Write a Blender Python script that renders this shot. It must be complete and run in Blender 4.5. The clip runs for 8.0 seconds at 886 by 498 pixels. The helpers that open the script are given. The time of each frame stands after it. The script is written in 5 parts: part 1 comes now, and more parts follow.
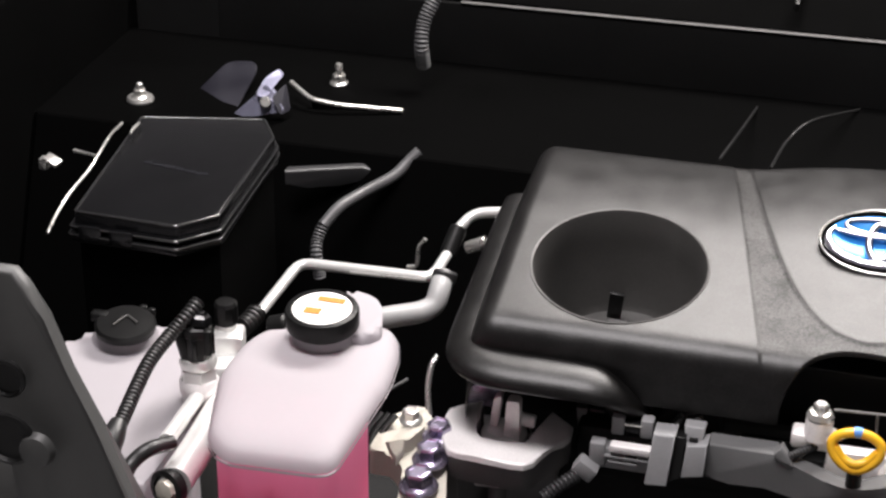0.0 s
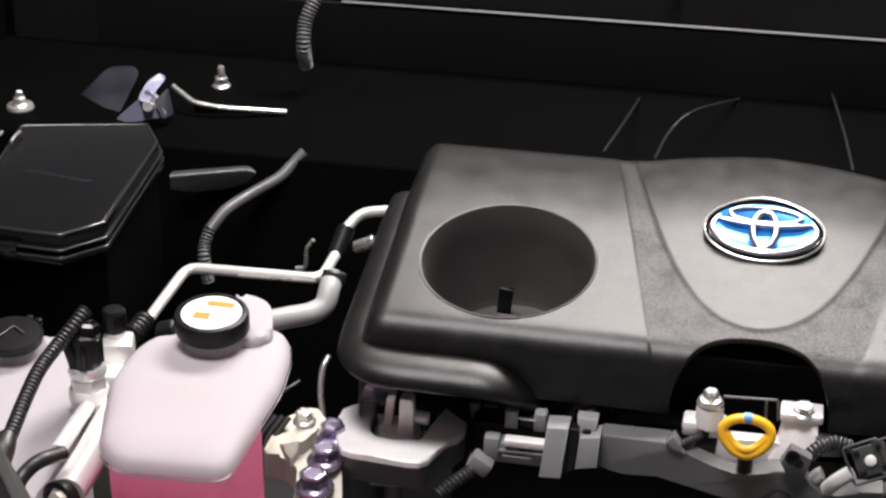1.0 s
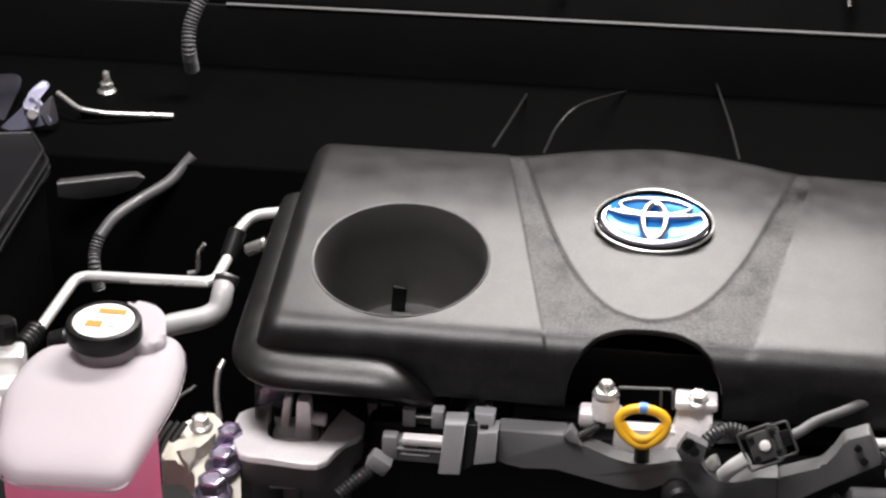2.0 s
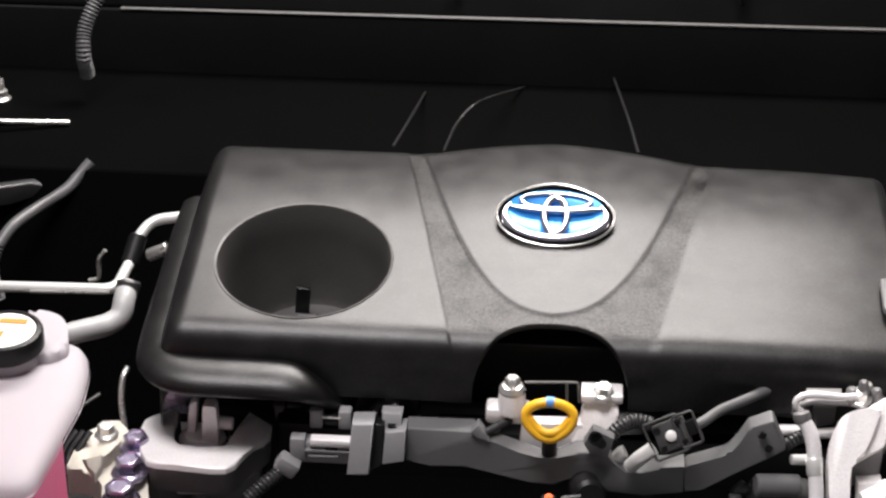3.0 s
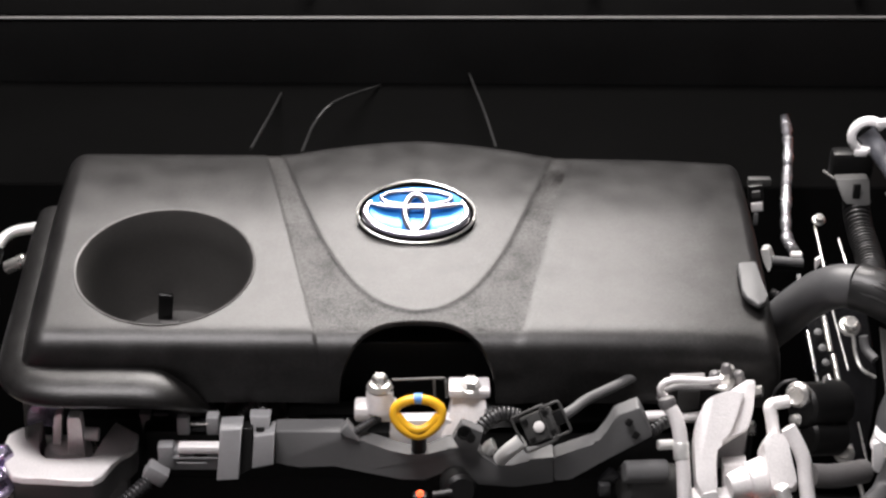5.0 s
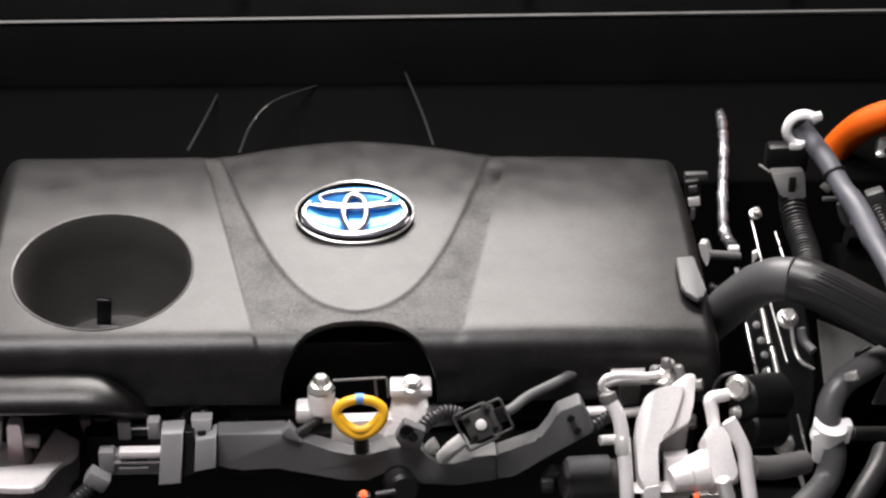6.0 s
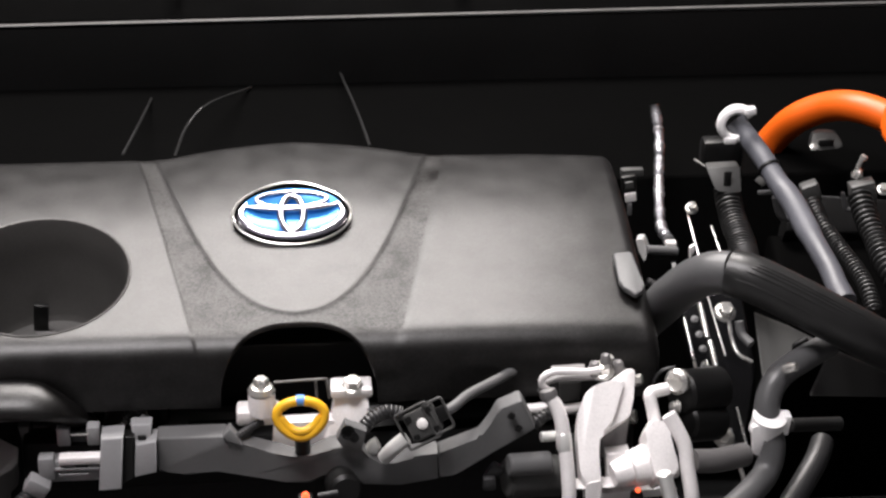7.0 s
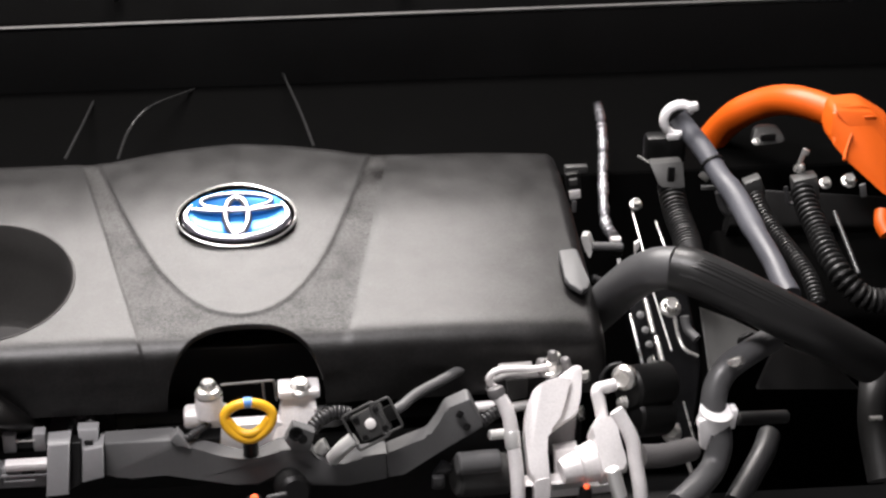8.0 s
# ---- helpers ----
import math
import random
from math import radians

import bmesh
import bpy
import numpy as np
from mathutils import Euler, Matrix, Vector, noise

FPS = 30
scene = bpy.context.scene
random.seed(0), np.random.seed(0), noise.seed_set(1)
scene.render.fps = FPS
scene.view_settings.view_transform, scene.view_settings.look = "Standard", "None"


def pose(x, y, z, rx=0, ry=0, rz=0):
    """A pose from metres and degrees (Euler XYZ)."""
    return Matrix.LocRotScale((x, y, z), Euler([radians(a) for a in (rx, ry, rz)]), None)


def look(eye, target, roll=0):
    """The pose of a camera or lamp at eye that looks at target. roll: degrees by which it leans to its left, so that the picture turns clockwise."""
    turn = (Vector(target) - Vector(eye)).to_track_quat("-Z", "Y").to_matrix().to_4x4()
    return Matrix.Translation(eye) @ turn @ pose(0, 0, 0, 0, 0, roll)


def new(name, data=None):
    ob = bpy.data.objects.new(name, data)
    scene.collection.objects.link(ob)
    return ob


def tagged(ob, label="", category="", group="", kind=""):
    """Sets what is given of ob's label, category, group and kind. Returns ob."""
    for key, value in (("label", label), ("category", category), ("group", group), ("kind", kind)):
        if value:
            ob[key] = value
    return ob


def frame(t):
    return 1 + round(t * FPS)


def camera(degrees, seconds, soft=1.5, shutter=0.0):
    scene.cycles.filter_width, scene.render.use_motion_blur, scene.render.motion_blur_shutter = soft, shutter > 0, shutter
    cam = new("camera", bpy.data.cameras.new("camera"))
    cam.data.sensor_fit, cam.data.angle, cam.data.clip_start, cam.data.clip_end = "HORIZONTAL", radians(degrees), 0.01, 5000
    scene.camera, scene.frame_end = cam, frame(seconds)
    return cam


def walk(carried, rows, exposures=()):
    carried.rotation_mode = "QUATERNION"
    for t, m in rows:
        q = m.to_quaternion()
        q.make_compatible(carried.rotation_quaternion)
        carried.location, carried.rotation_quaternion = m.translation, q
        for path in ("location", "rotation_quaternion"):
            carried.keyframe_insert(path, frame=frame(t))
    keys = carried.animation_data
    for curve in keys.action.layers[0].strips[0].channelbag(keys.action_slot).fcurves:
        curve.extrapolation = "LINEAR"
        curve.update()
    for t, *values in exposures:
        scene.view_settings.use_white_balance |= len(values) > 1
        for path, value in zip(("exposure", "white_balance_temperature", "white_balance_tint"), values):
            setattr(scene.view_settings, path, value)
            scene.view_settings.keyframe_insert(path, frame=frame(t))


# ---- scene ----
cam = camera(26.35, 8.0, soft=2.5)
# a camera on a tripod at eye height that pans to its right
PAN = [
    (0.0, 14.498), (0.5, 12.526), (1.0, 10.689), (1.5, 8.837), (3.0, 3.701), (3.5, 2.276), (4.0, 1.047),
    (4.5, 0.0), (6.0, -3.081), (6.5, -4.175), (7.0, -5.192), (7.5, -6.136), (8.0, -7.05),
]
EXPOSURES = [(0.0, -0.08), (8.0, -0.08)]
walk(cam, [(t, pose(0, 0, 1.66, 0, 0, yaw) @ pose(0, 0, 0, 90 - 27.57) @ pose(0, 0, 0, 0, 0, 0.716)) for t, yaw in PAN], EXPOSURES)

# ---- light: a dim workshop's ceiling lamp and an unseen lamp added for cover sheen ----
world = bpy.data.worlds.new("world")
scene.world = world
world.use_nodes = True
world.node_tree.nodes["Background"].inputs[0].default_value = (0.9, 0.93, 1.0, 1)
world.node_tree.nodes["Background"].inputs[1].default_value = 0.012


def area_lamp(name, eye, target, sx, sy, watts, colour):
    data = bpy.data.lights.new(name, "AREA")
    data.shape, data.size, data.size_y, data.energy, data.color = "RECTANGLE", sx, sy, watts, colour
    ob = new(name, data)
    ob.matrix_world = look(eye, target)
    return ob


area_lamp("ceiling_lamp", (-0.4, 0.92, 2.85), (-0.2, 1.38, 0.85), 0.9, 0.5, 62, (1.0, 0.945, 0.955))
# unseen lamp added behind the cover so its top shines
area_lamp("added_sheen_lamp", (0.0, 2.14, 2.10), (0.0, 1.36, 0.9), 1.0, 0.36, 56, (1.0, 0.94, 0.91))


# ---- materials ----
def material(name, base, rough=0.5, metal=0.0, grain=0.0, scale=60.0, bump=0.0, stain=0.0, coat=0.0, sss=0.0, spec=0.5, emit=0.0, thin=0.0, speck=0.0):
    m = bpy.data.materials.new(name)
    m.use_nodes = True
    n, l = m.node_tree.nodes, m.node_tree.links
    b = n["Principled BSDF"]
    b.inputs["Base Color"].default_value = (*base, 1)
    b.inputs["Roughness"].default_value = rough
    b.inputs["Metallic"].default_value = metal
    b.inputs["Coat Weight"].default_value = coat
    b.inputs["Specular IOR Level"].default_value = spec
    if sss:
        b.inputs["Subsurface Weight"].default_value = sss
        b.inputs["Subsurface Radius"].default_value = (1, 0.7, 0.8)
        b.inputs["Subsurface Scale"].default_value = 0.02
    if emit:
        b.inputs["Emission Color"].default_value = (*base, 1)
        b.inputs["Emission Strength"].default_value = emit
    if thin:
        glow = n.new("ShaderNodeBsdfTranslucent")
        glow.inputs[0].default_value = (*base, 1)
        mix = n.new("ShaderNodeMixShader")
        mix.inputs[0].default_value = thin
        l.new(b.outputs[0], mix.inputs[1])
        l.new(glow.outputs[0], mix.inputs[2])
        l.new(mix.outputs[0], n["Material Output"].inputs[0])
    pos = n.new("ShaderNodeNewGeometry")
    fine = n.new("ShaderNodeTexNoise")
    fine.inputs["Scale"].default_value = scale * 12
    fine.inputs["Detail"].default_value = 3
    wide = n.new("ShaderNodeTexNoise")
    wide.inputs["Scale"].default_value = scale * 0.5
    wide.inputs["Detail"].default_value = 5
    l.new(pos.outputs["Position"], fine.inputs["Vector"])
    l.new(pos.outputs["Position"], wide.inputs["Vector"])
    if grain or stain:
        amount = n.new("ShaderNodeMath")
        amount.operation = "MULTIPLY_ADD"
        l.new(wide.outputs[0], amount.inputs[0])
        amount.inputs[1].default_value = 2.4 * stain
        amount.inputs[2].default_value = 1 - 1.2 * stain
        both = n.new("ShaderNodeMath")
        both.operation = "MULTIPLY_ADD"
        l.new(fine.outputs[0], both.inputs[0])
        both.inputs[1].default_value = 2 * grain
        both.inputs[2].default_value = -grain
        total = n.new("ShaderNodeMath")
        l.new(amount.outputs[0], total.inputs[0])
        l.new(both.outputs[0], total.inputs[1])
        tint = n.new("ShaderNodeVectorMath")
        tint.operation = "SCALE"
        tint.inputs[0].default_value = base
        l.new(total.outputs[0], tint.inputs["Scale"])
        l.new(tint.outputs[0], b.inputs["Base Color"])
        wear = n.new("ShaderNodeMapRange")
        l.new(wide.outputs[0], wear.inputs[0])
        wear.inputs[1].default_value, wear.inputs[2].default_value = 0.3, 0.7
        wear.inputs[3].default_value, wear.inputs[4].default_value = rough * (1 - 0.6 * stain), min(1, rough * (1 + 0.6 * stain))
        l.new(wear.outputs[0], b.inputs["Roughness"])
    if speck:
        # dust: patchy fine spots that dull the sheen
        dust = n.new("ShaderNodeTexNoise")
        dust.inputs["Scale"].default_value = 420
        dust.inputs["Detail"].default_value = 4
        dust.inputs["Roughness"].default_value = 0.7
        l.new(pos.outputs["Position"], dust.inputs["Vector"])
        patch = n.new("ShaderNodeMath")
        patch.operation = "MULTIPLY"
        l.new(dust.outputs[0], patch.inputs[0])
        l.new(wide.outputs[0], patch.inputs[1])
        sheen = n.new("ShaderNodeMapRange")
        l.new(patch.outputs[0], sheen.inputs[0])
        sheen.inputs[1].default_value, sheen.inputs[2].default_value = 0.13, 0.37
        sheen.inputs[3].default_value, sheen.inputs[4].default_value = spec * (1 - speck), spec * (1 + speck)
        l.new(sheen.outputs[0], b.inputs["Specular IOR Level"])
    if bump:
        relief = n.new("ShaderNodeBump")
        relief.inputs["Strength"].default_value = bump
        relief.inputs["Distance"].default_value = 0.001
        l.new(fine.outputs[0], relief.inputs["Height"])
        l.new(relief.outputs[0], b.inputs["Normal"])
    return m


COVER = material("cover_plastic", (0.0048, 0.0045, 0.0044), 0.39, grain=0.5, scale=80, bump=0.14, stain=0.16, spec=0.37, speck=0.24)
COVER_ROUGH = material("cover_plastic_textured", (0.008, 0.0075, 0.0071), 0.43, grain=0.8, scale=60, bump=0.3, stain=0.35, spec=0.29, speck=0.7)
COVER_DARK = material("cover_recess_plastic", (0.055, 0.053, 0.051), 0.5, grain=0.2, scale=30, bump=0.2, stain=0.3)
BLACK = material("black_plastic", (0.006, 0.006, 0.006), 0.38, grain=0.2, scale=40, bump=0.1, stain=0.2, spec=0.25)
BLACK_GLOSS = material("black_gloss_plastic", (0.004, 0.004, 0.0045), 0.22, grain=0.1, scale=30, stain=0.2, spec=0.35)
# one bay black in three tones, painted paler where less light falls
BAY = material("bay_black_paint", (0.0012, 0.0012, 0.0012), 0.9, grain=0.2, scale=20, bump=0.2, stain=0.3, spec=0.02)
SHADE_BLACK = material("bay_black_raised_for_shade", (0.0075, 0.0075, 0.0075), 0.9, grain=0.2, scale=20, bump=0.2, stain=0.3, spec=0.02)
DEEP_SHADE_BLACK = material("bay_black_raised_for_deep_shade", (0.022, 0.022, 0.022), 0.8, grain=0.2, scale=20, bump=0.2, stain=0.3, spec=0.1)
RUBBER = material("black_rubber", (0.010, 0.010, 0.010), 0.42, grain=0.2, scale=50, bump=0.2, stain=0.25)
HOSE = material("grey_rubber_hose", (0.022, 0.022, 0.023), 0.4, grain=0.15, scale=50, bump=0.2, stain=0.25)
HOSE_MID = material("mid_grey_hose", (0.065, 0.065, 0.067), 0.42, grain=0.12, scale=40, bump=0.15, stain=0.3)
HOSE_BLUE = material("blue_grey_hose", (0.07, 0.072, 0.084), 0.5, grain=0.3, scale=40, bump=0.15, stain=0.3)
HOSE_LIGHT = material("light_grey_hose", (0.27, 0.27, 0.27), 0.42, grain=0.1, scale=40, bump=0.15, stain=0.25)
BLUE_DARK = material("dark_bluish_paint", (0.009, 0.0085, 0.014), 0.55, grain=0.1, scale=40, stain=0.4)
GUARD = material("grey_harness_plastic", (0.098, 0.098, 0.099), 0.55, grain=0.12, scale=50, bump=0.2, stain=0.15)
CONNECTOR = material("pale_grey_connector", (0.22, 0.22, 0.225), 0.5, grain=0.12, scale=50, bump=0.15, stain=0.15)
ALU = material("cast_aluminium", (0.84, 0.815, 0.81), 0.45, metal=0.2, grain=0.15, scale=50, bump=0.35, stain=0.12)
# dull metal, and the shaded copy of ALU on the mount and valve
ALU_DARK = material("dull_and_shaded_aluminium", (0.16, 0.155, 0.155), 0.5, metal=0.4, grain=0.15, scale=50, bump=0.3, stain=0.25)
PIPE = material("aluminium_pipe", (0.78, 0.78, 0.76), 0.3, metal=0.5, grain=0.05, scale=50, stain=0.12)
STEEL = material("zinc_steel", (0.7, 0.69, 0.66), 0.28, metal=0.85, grain=0.1, scale=80, bump=0.1, stain=0.2)
STEEL_BLUE = material("bluish_painted_steel", (0.3, 0.3, 0.4), 0.3, metal=0.4, grain=0.1, scale=60, stain=0.35)
CREAM = material("cream_cast_metal", (0.55, 0.52, 0.45), 0.5, metal=0.2, grain=0.15, scale=60, bump=0.3, stain=0.25)
PURPLE = material("purple_plated_bolt", (0.36, 0.32, 0.43), 0.26, metal=0.9, grain=0.1, scale=80, stain=0.2)
CHROME = material("chrome", (0.6, 0.59, 0.66), 0.2, metal=1.0)
BLUE = material("blue_enamel", (0.028, 0.225, 0.6), 0.3, metal=0.3)
WHITE = material("frosted_white_plastic", (0.55, 0.520, 0.545), 0.6, grain=0.03, scale=20, stain=0.05, thin=0.45, spec=0.3)
WHITE_CLIP = material("white_nylon", (0.8, 0.79, 0.79), 0.4, grain=0.04, scale=40, stain=0.08)
PINK = material("pink_coolant_in_plastic", (0.98, 0.34, 0.53), 0.35, grain=0.03, scale=14, stain=0.15, thin=0.7)
LABEL = material("printed_label", (0.82, 0.8, 0.78), 0.45, grain=0.03, scale=60, stain=0.05)
ORANGE_INK = material("orange_ink", (0.6, 0.19, 0.025), 0.5)
GREY_INK = material("grey_ink", (0.45, 0.44, 0.43), 0.5)
FAINT_INK = material("faint_grey_ink", (0.009, 0.009, 0.011), 0.2, spec=0.4)
# extra glossy black for beads that draw the lid's highlights
HIGHLIGHT_BEAD = material("black_highlight_bead", (0.006, 0.006, 0.006), 0.24, coat=1.0, spec=1.0)
YELLOW = material("yellow_plastic", (0.85, 0.45, 0.02), 0.35, grain=0.06, scale=60, stain=0.12)
BLUE_PAINT = material("blue_paint", (0.12, 0.3, 0.7), 0.4)
ORANGE = material("orange_cable_sheath", (0.62, 0.095, 0.004), 0.45, grain=0.05, scale=40, stain=0.1)
FOIL = material("silver_foil_wrap", (0.34, 0.34, 0.36), 0.28, metal=0.8, grain=0.4, scale=50, bump=1.0, stain=0.5)
PANEL_GREY = material("grey_painted_panel", (0.04, 0.04, 0.039), 0.5, grain=0.1, scale=20, stain=0.2)
TRIM = material("pale_trim_and_highlight", (0.09, 0.088, 0.086), 0.45, metal=0.2, grain=0.1, scale=60, stain=0.25)
# pale so that the unseen room returns fill light to the bay
ROOM = material("bounce_room_paint", (0.6, 0.6, 0.61), 0.7, grain=0.1, scale=4, stain=0.2)


# ---- mesh tools ----
def finish(bm, sharp=38):
    bmesh.ops.recalc_face_normals(bm, faces=bm.faces[:])
    for f in bm.faces:
        f.smooth = True
    for e in bm.edges:
        e.smooth = len(e.link_faces) == 2 and e.calc_face_angle(0) < radians(sharp)


def part(name, bm, mat, parent=None, label="", sharp=38):
    finish(bm, sharp)
    me = bpy.data.meshes.new(name)
    bm.to_mesh(me)
    bm.free()
    for m in mat if isinstance(mat, (list, tuple)) else [mat]:
        me.materials.append(m)
    ob = new(name, me)
    if parent is not None:
        ob.parent = parent
        if parent.parent is None:
            ob.matrix_parent_inverse = Matrix.Translation(-parent.location)
    if label:
        tagged(ob, label)
    return ob


def thing(name, at, label, category, group="", kind=""):
    ob = new(name)
    ob.location = at
    ob.empty_display_size = 0.02
    return tagged(ob, label, category, group, kind)


def whole(name, bm, mat, label, category, group="", kind="", sharp=38):
    return tagged(part(name, bm, mat, None, "", sharp), label, category, group, kind)


def bevelled(bm, geom_edges, width, seg=2):
    bmesh.ops.bevel(bm, geom=geom_edges, offset=width, segments=seg, profile=0.5, affect="EDGES", clamp_overlap=True)


def box(size, m, bevel=0.0, seg=2, bm=None):
    tmp = bmesh.new()
    bmesh.ops.create_cube(tmp, size=1, matrix=Matrix.Diagonal((*size, 1)))
    if bevel:
        bevelled(tmp, tmp.edges[:], bevel, seg)
    tmp.transform(m)
    return joined(tmp, bm)


def joined(tmp, bm=None):
    if bm is None:
        return tmp
    me = bpy.data.meshes.new("tmp")
    tmp.to_mesh(me)
    tmp.free()
    bm.from_mesh(me)
    bpy.data.meshes.remove(me)
    return bm


def prism(pts, vec, bevel=0.0, seg=3, bm=None, ends="both"):
    """An outline pushed along vec, with rounded edges."""
    tmp = bmesh.new()
    vec = Vector(vec)
    a = [tmp.verts.new(p) for p in pts]
    b = [tmp.verts.new(Vector(p) + vec) for p in pts]
    fa, fb = tmp.faces.new(a), tmp.faces.new(b[::-1])
    k = len(pts)
    for i in range(k):
        tmp.faces.new((a[i], b[i], b[(i + 1) % k], a[(i + 1) % k]))
    if bevel:
        chosen = set(fa.edges[:]) if ends != "far" else set()
        if ends != "near":
            chosen |= set(fb.edges[:])
        if ends == "all":
            chosen = set(tmp.edges[:])
        bevelled(tmp, list(chosen), bevel, seg)
    return joined(tmp, bm)


def rounded(pts, r, n=4):
    """An outline with its corners rounded."""
    out = []
    k = len(pts)
    for i in range(k):
        p, a, b = Vector(pts[i]), Vector(pts[i - 1]), Vector(pts[(i + 1) % k])
        q = min(r, (a - p).length * 0.45, (b - p).length * 0.45)
        s, e = p + (a - p).normalized() * q, p + (b - p).normalized() * q
        for j in range(n + 1):
            t = j / n
            out.append(s * (1 - t) ** 2 + p * 2 * t * (1 - t) + e * t * t)
    return out


def spline(pts, step=0.004):
    P = [Vector(p) for p in pts]
    P = [P[0] * 2 - P[1]] + P + [P[-1] * 2 - P[-2]]
    out = []
    for i in range(1, len(P) - 2):
        a, b, c, d = P[i - 1:i + 3]
        n = max(2, int((c - b).length / step))
        for j in range(n):
            t = j / n
            out.append(0.5 * (2 * b + (c - a) * t + (2 * a - 5 * b + 4 * c - d) * t * t + (3 * b - a - 3 * c + d) * t ** 3))
    out.append(P[-2])
    return out


def sweep(path, radius, n=14, bm=None, closed=False, flat=1.0, up=None):
    """A tube along a path; radius is a number or a function of the length run."""
    tmp = bmesh.new()
    rings, run = [], 0.0
    normal = None
    k = len(path)
    for i, p in enumerate(path):
        t = (path[(i + 1) % k] - path[i - 1]) if closed else (path[min(i + 1, k - 1)] - path[max(i - 1, 0)])
        t.normalize()
        if normal is None:
            normal = Vector(up) if up else t.orthogonal()
        if up:
            normal = Vector(up)
        normal = (normal - t * normal.dot(t)).normalized()
        side = t.cross(normal)
        if i:
            run += (path[i] - path[i - 1]).length
        r = radius(run) if callable(radius) else radius
        rings.append([tmp.verts.new(p + (normal * math.cos(a) * flat + side * math.sin(a)) * r) for a in [2 * math.pi * j / n for j in range(n)]])
    for i in range(k if closed else k - 1):
        a, b = rings[i], rings[(i + 1) % k]
        for j in range(n):
            tmp.faces.new((a[j], a[(j + 1) % n], b[(j + 1) % n], b[j]))
    if not closed:
        tmp.faces.new(rings[0])
        tmp.faces.new(rings[-1][::-1])
    return joined(tmp, bm)


def tube(pts, radius, n=14, bm=None, step=0.004):
    return sweep(spline(pts, step), radius, n, bm)


def bent(pts, radius, bend, n=14, bm=None):
    """A stiff pipe: straight runs with rounded bends."""
    P = [Vector(p) for p in pts]
    path = [P[0]]
    for i in range(1, len(P) - 1):
        a, p, b = P[i - 1], P[i], P[i + 1]
        q = min(bend, (a - p).length * 0.48, (b - p).length * 0.48)
        s, e = p + (a - p).normalized() * q, p + (b - p).normalized() * q
        for j in range(7):
            t = j / 6
            path.append(s * (1 - t) ** 2 + p * 2 * t * (1 - t) + e * t * t)
    path.append(P[-1])
    return sweep(path, radius, n, bm)


def ribbed(pts, radius, pitch, depth, n=14, bm=None):
    """A corrugated conduit."""
    return sweep(spline(pts, pitch / 6), lambda run: radius - depth * (0.5 - 0.5 * math.cos(2 * math.pi * run / pitch)) ** 2, n, bm)


def lathe(base, axis, profile, n=32, bm=None, open_start=False):
    """A turned body: profile rows of (radius, height along the axis)."""
    tmp = bmesh.new()
    q = Vector(axis).normalized().to_track_quat("Z", "Y").to_matrix()
    rings = []
    for r, h in profile:
        rings.append([tmp.verts.new(Vector(base) + q @ Vector((r * math.cos(a), r * math.sin(a), h))) for a in [2 * math.pi * j / n for j in range(n)]])
    for a, b in zip(rings, rings[1:]):
        for j in range(n):
            tmp.faces.new((a[j], a[(j + 1) % n], b[(j + 1) % n], b[j]))
    if profile[0][0] > 0 and not open_start:
        tmp.faces.new(rings[0][::-1])
    if profile[-1][0] > 0:
        tmp.faces.new(rings[-1])
    return joined(tmp, bm)


def pin(a, b, r, n=16, bm=None, edge=0.0):
    a, b = Vector(a), Vector(b)
    h = (b - a).length
    e = edge or min(r, h) * 0.15
    return lathe(a, b - a, [(r - e, 0), (r, e), (r, h - e), (r - e, h)], n, bm)


def bolt(name, at, axis, r, label, mat=STEEL, category="bolt", group="", stud=0.0, parent=None):
    """A hexagon bolt with a flange, sitting on at."""
    top = parent if parent is not None else thing(name, at, label, category, group)
    hold = top if parent is None else part(name, lathe(at, axis, [(r * 0.8, 0), (r * 0.8, r * 0.1)], 12), mat, parent)
    part("flange", lathe(at, axis, [(r * 1.0, 0), (r * 1.05, r * 0.12), (r * 0.98, r * 0.22), (r * 0.7, r * 0.38)], 24), mat, hold)
    part("hexagon_head", lathe(at, axis, [(r * 0.76, r * 0.25), (r * 0.76, r * 1.0), (r * 0.66, r * 1.12), (r * 0.55, r * 1.14), (r * 0.5, r * 1.06)], 6), mat, hold, sharp=20)
    if stud:
        part("stud", lathe(at, axis, [(r * 0.4, r), (r * 0.4, r + stud * 0.9), (r * 0.3, r + stud)], 12), mat, hold)
    return top


# ---- large structure: unseen workshop that bounces light, and the car's bay ----
whole("floor", box((8, 8, 0.1), pose(0, 1, -0.05)), ROOM, "unseen smooth workshop floor, paled to bounce light", "floor", kind="structure")
whole("ceiling", box((8, 8, 0.1), pose(0, 1, 3.45)), ROOM, "unseen workshop ceiling, paled to bounce light", "ceiling", kind="structure")
for nm, sz, at in (("wall_north", (8, 0.1, 3.4), (0, 5.05, 1.7)), ("wall_south", (8, 0.1, 3.4), (0, -3.05, 1.7)), ("wall_east", (0.1, 8, 3.4), (4.05, 1, 1.7)), ("wall_west", (0.1, 8, 3.4), (-4.05, 1, 1.7))):
    whole(nm, box(sz, pose(*at)), ROOM, "unseen plain workshop wall, paled to bounce light", "wall", kind="structure")
whole("bay_wall_front", box((1.75, 0.03, 0.56), pose(-0.035, 0.905, 0.28), 0.01), DEEP_SHADE_BLACK, "black front panel closing the bay", "panel", kind="structure")
whole("bay_floor", box((1.75, 1.06, 0.03), pose(-0.035, 1.455, 0.5)), DEEP_SHADE_BLACK, "bay floor, its black raised against the deep shade", "undertray", kind="structure")
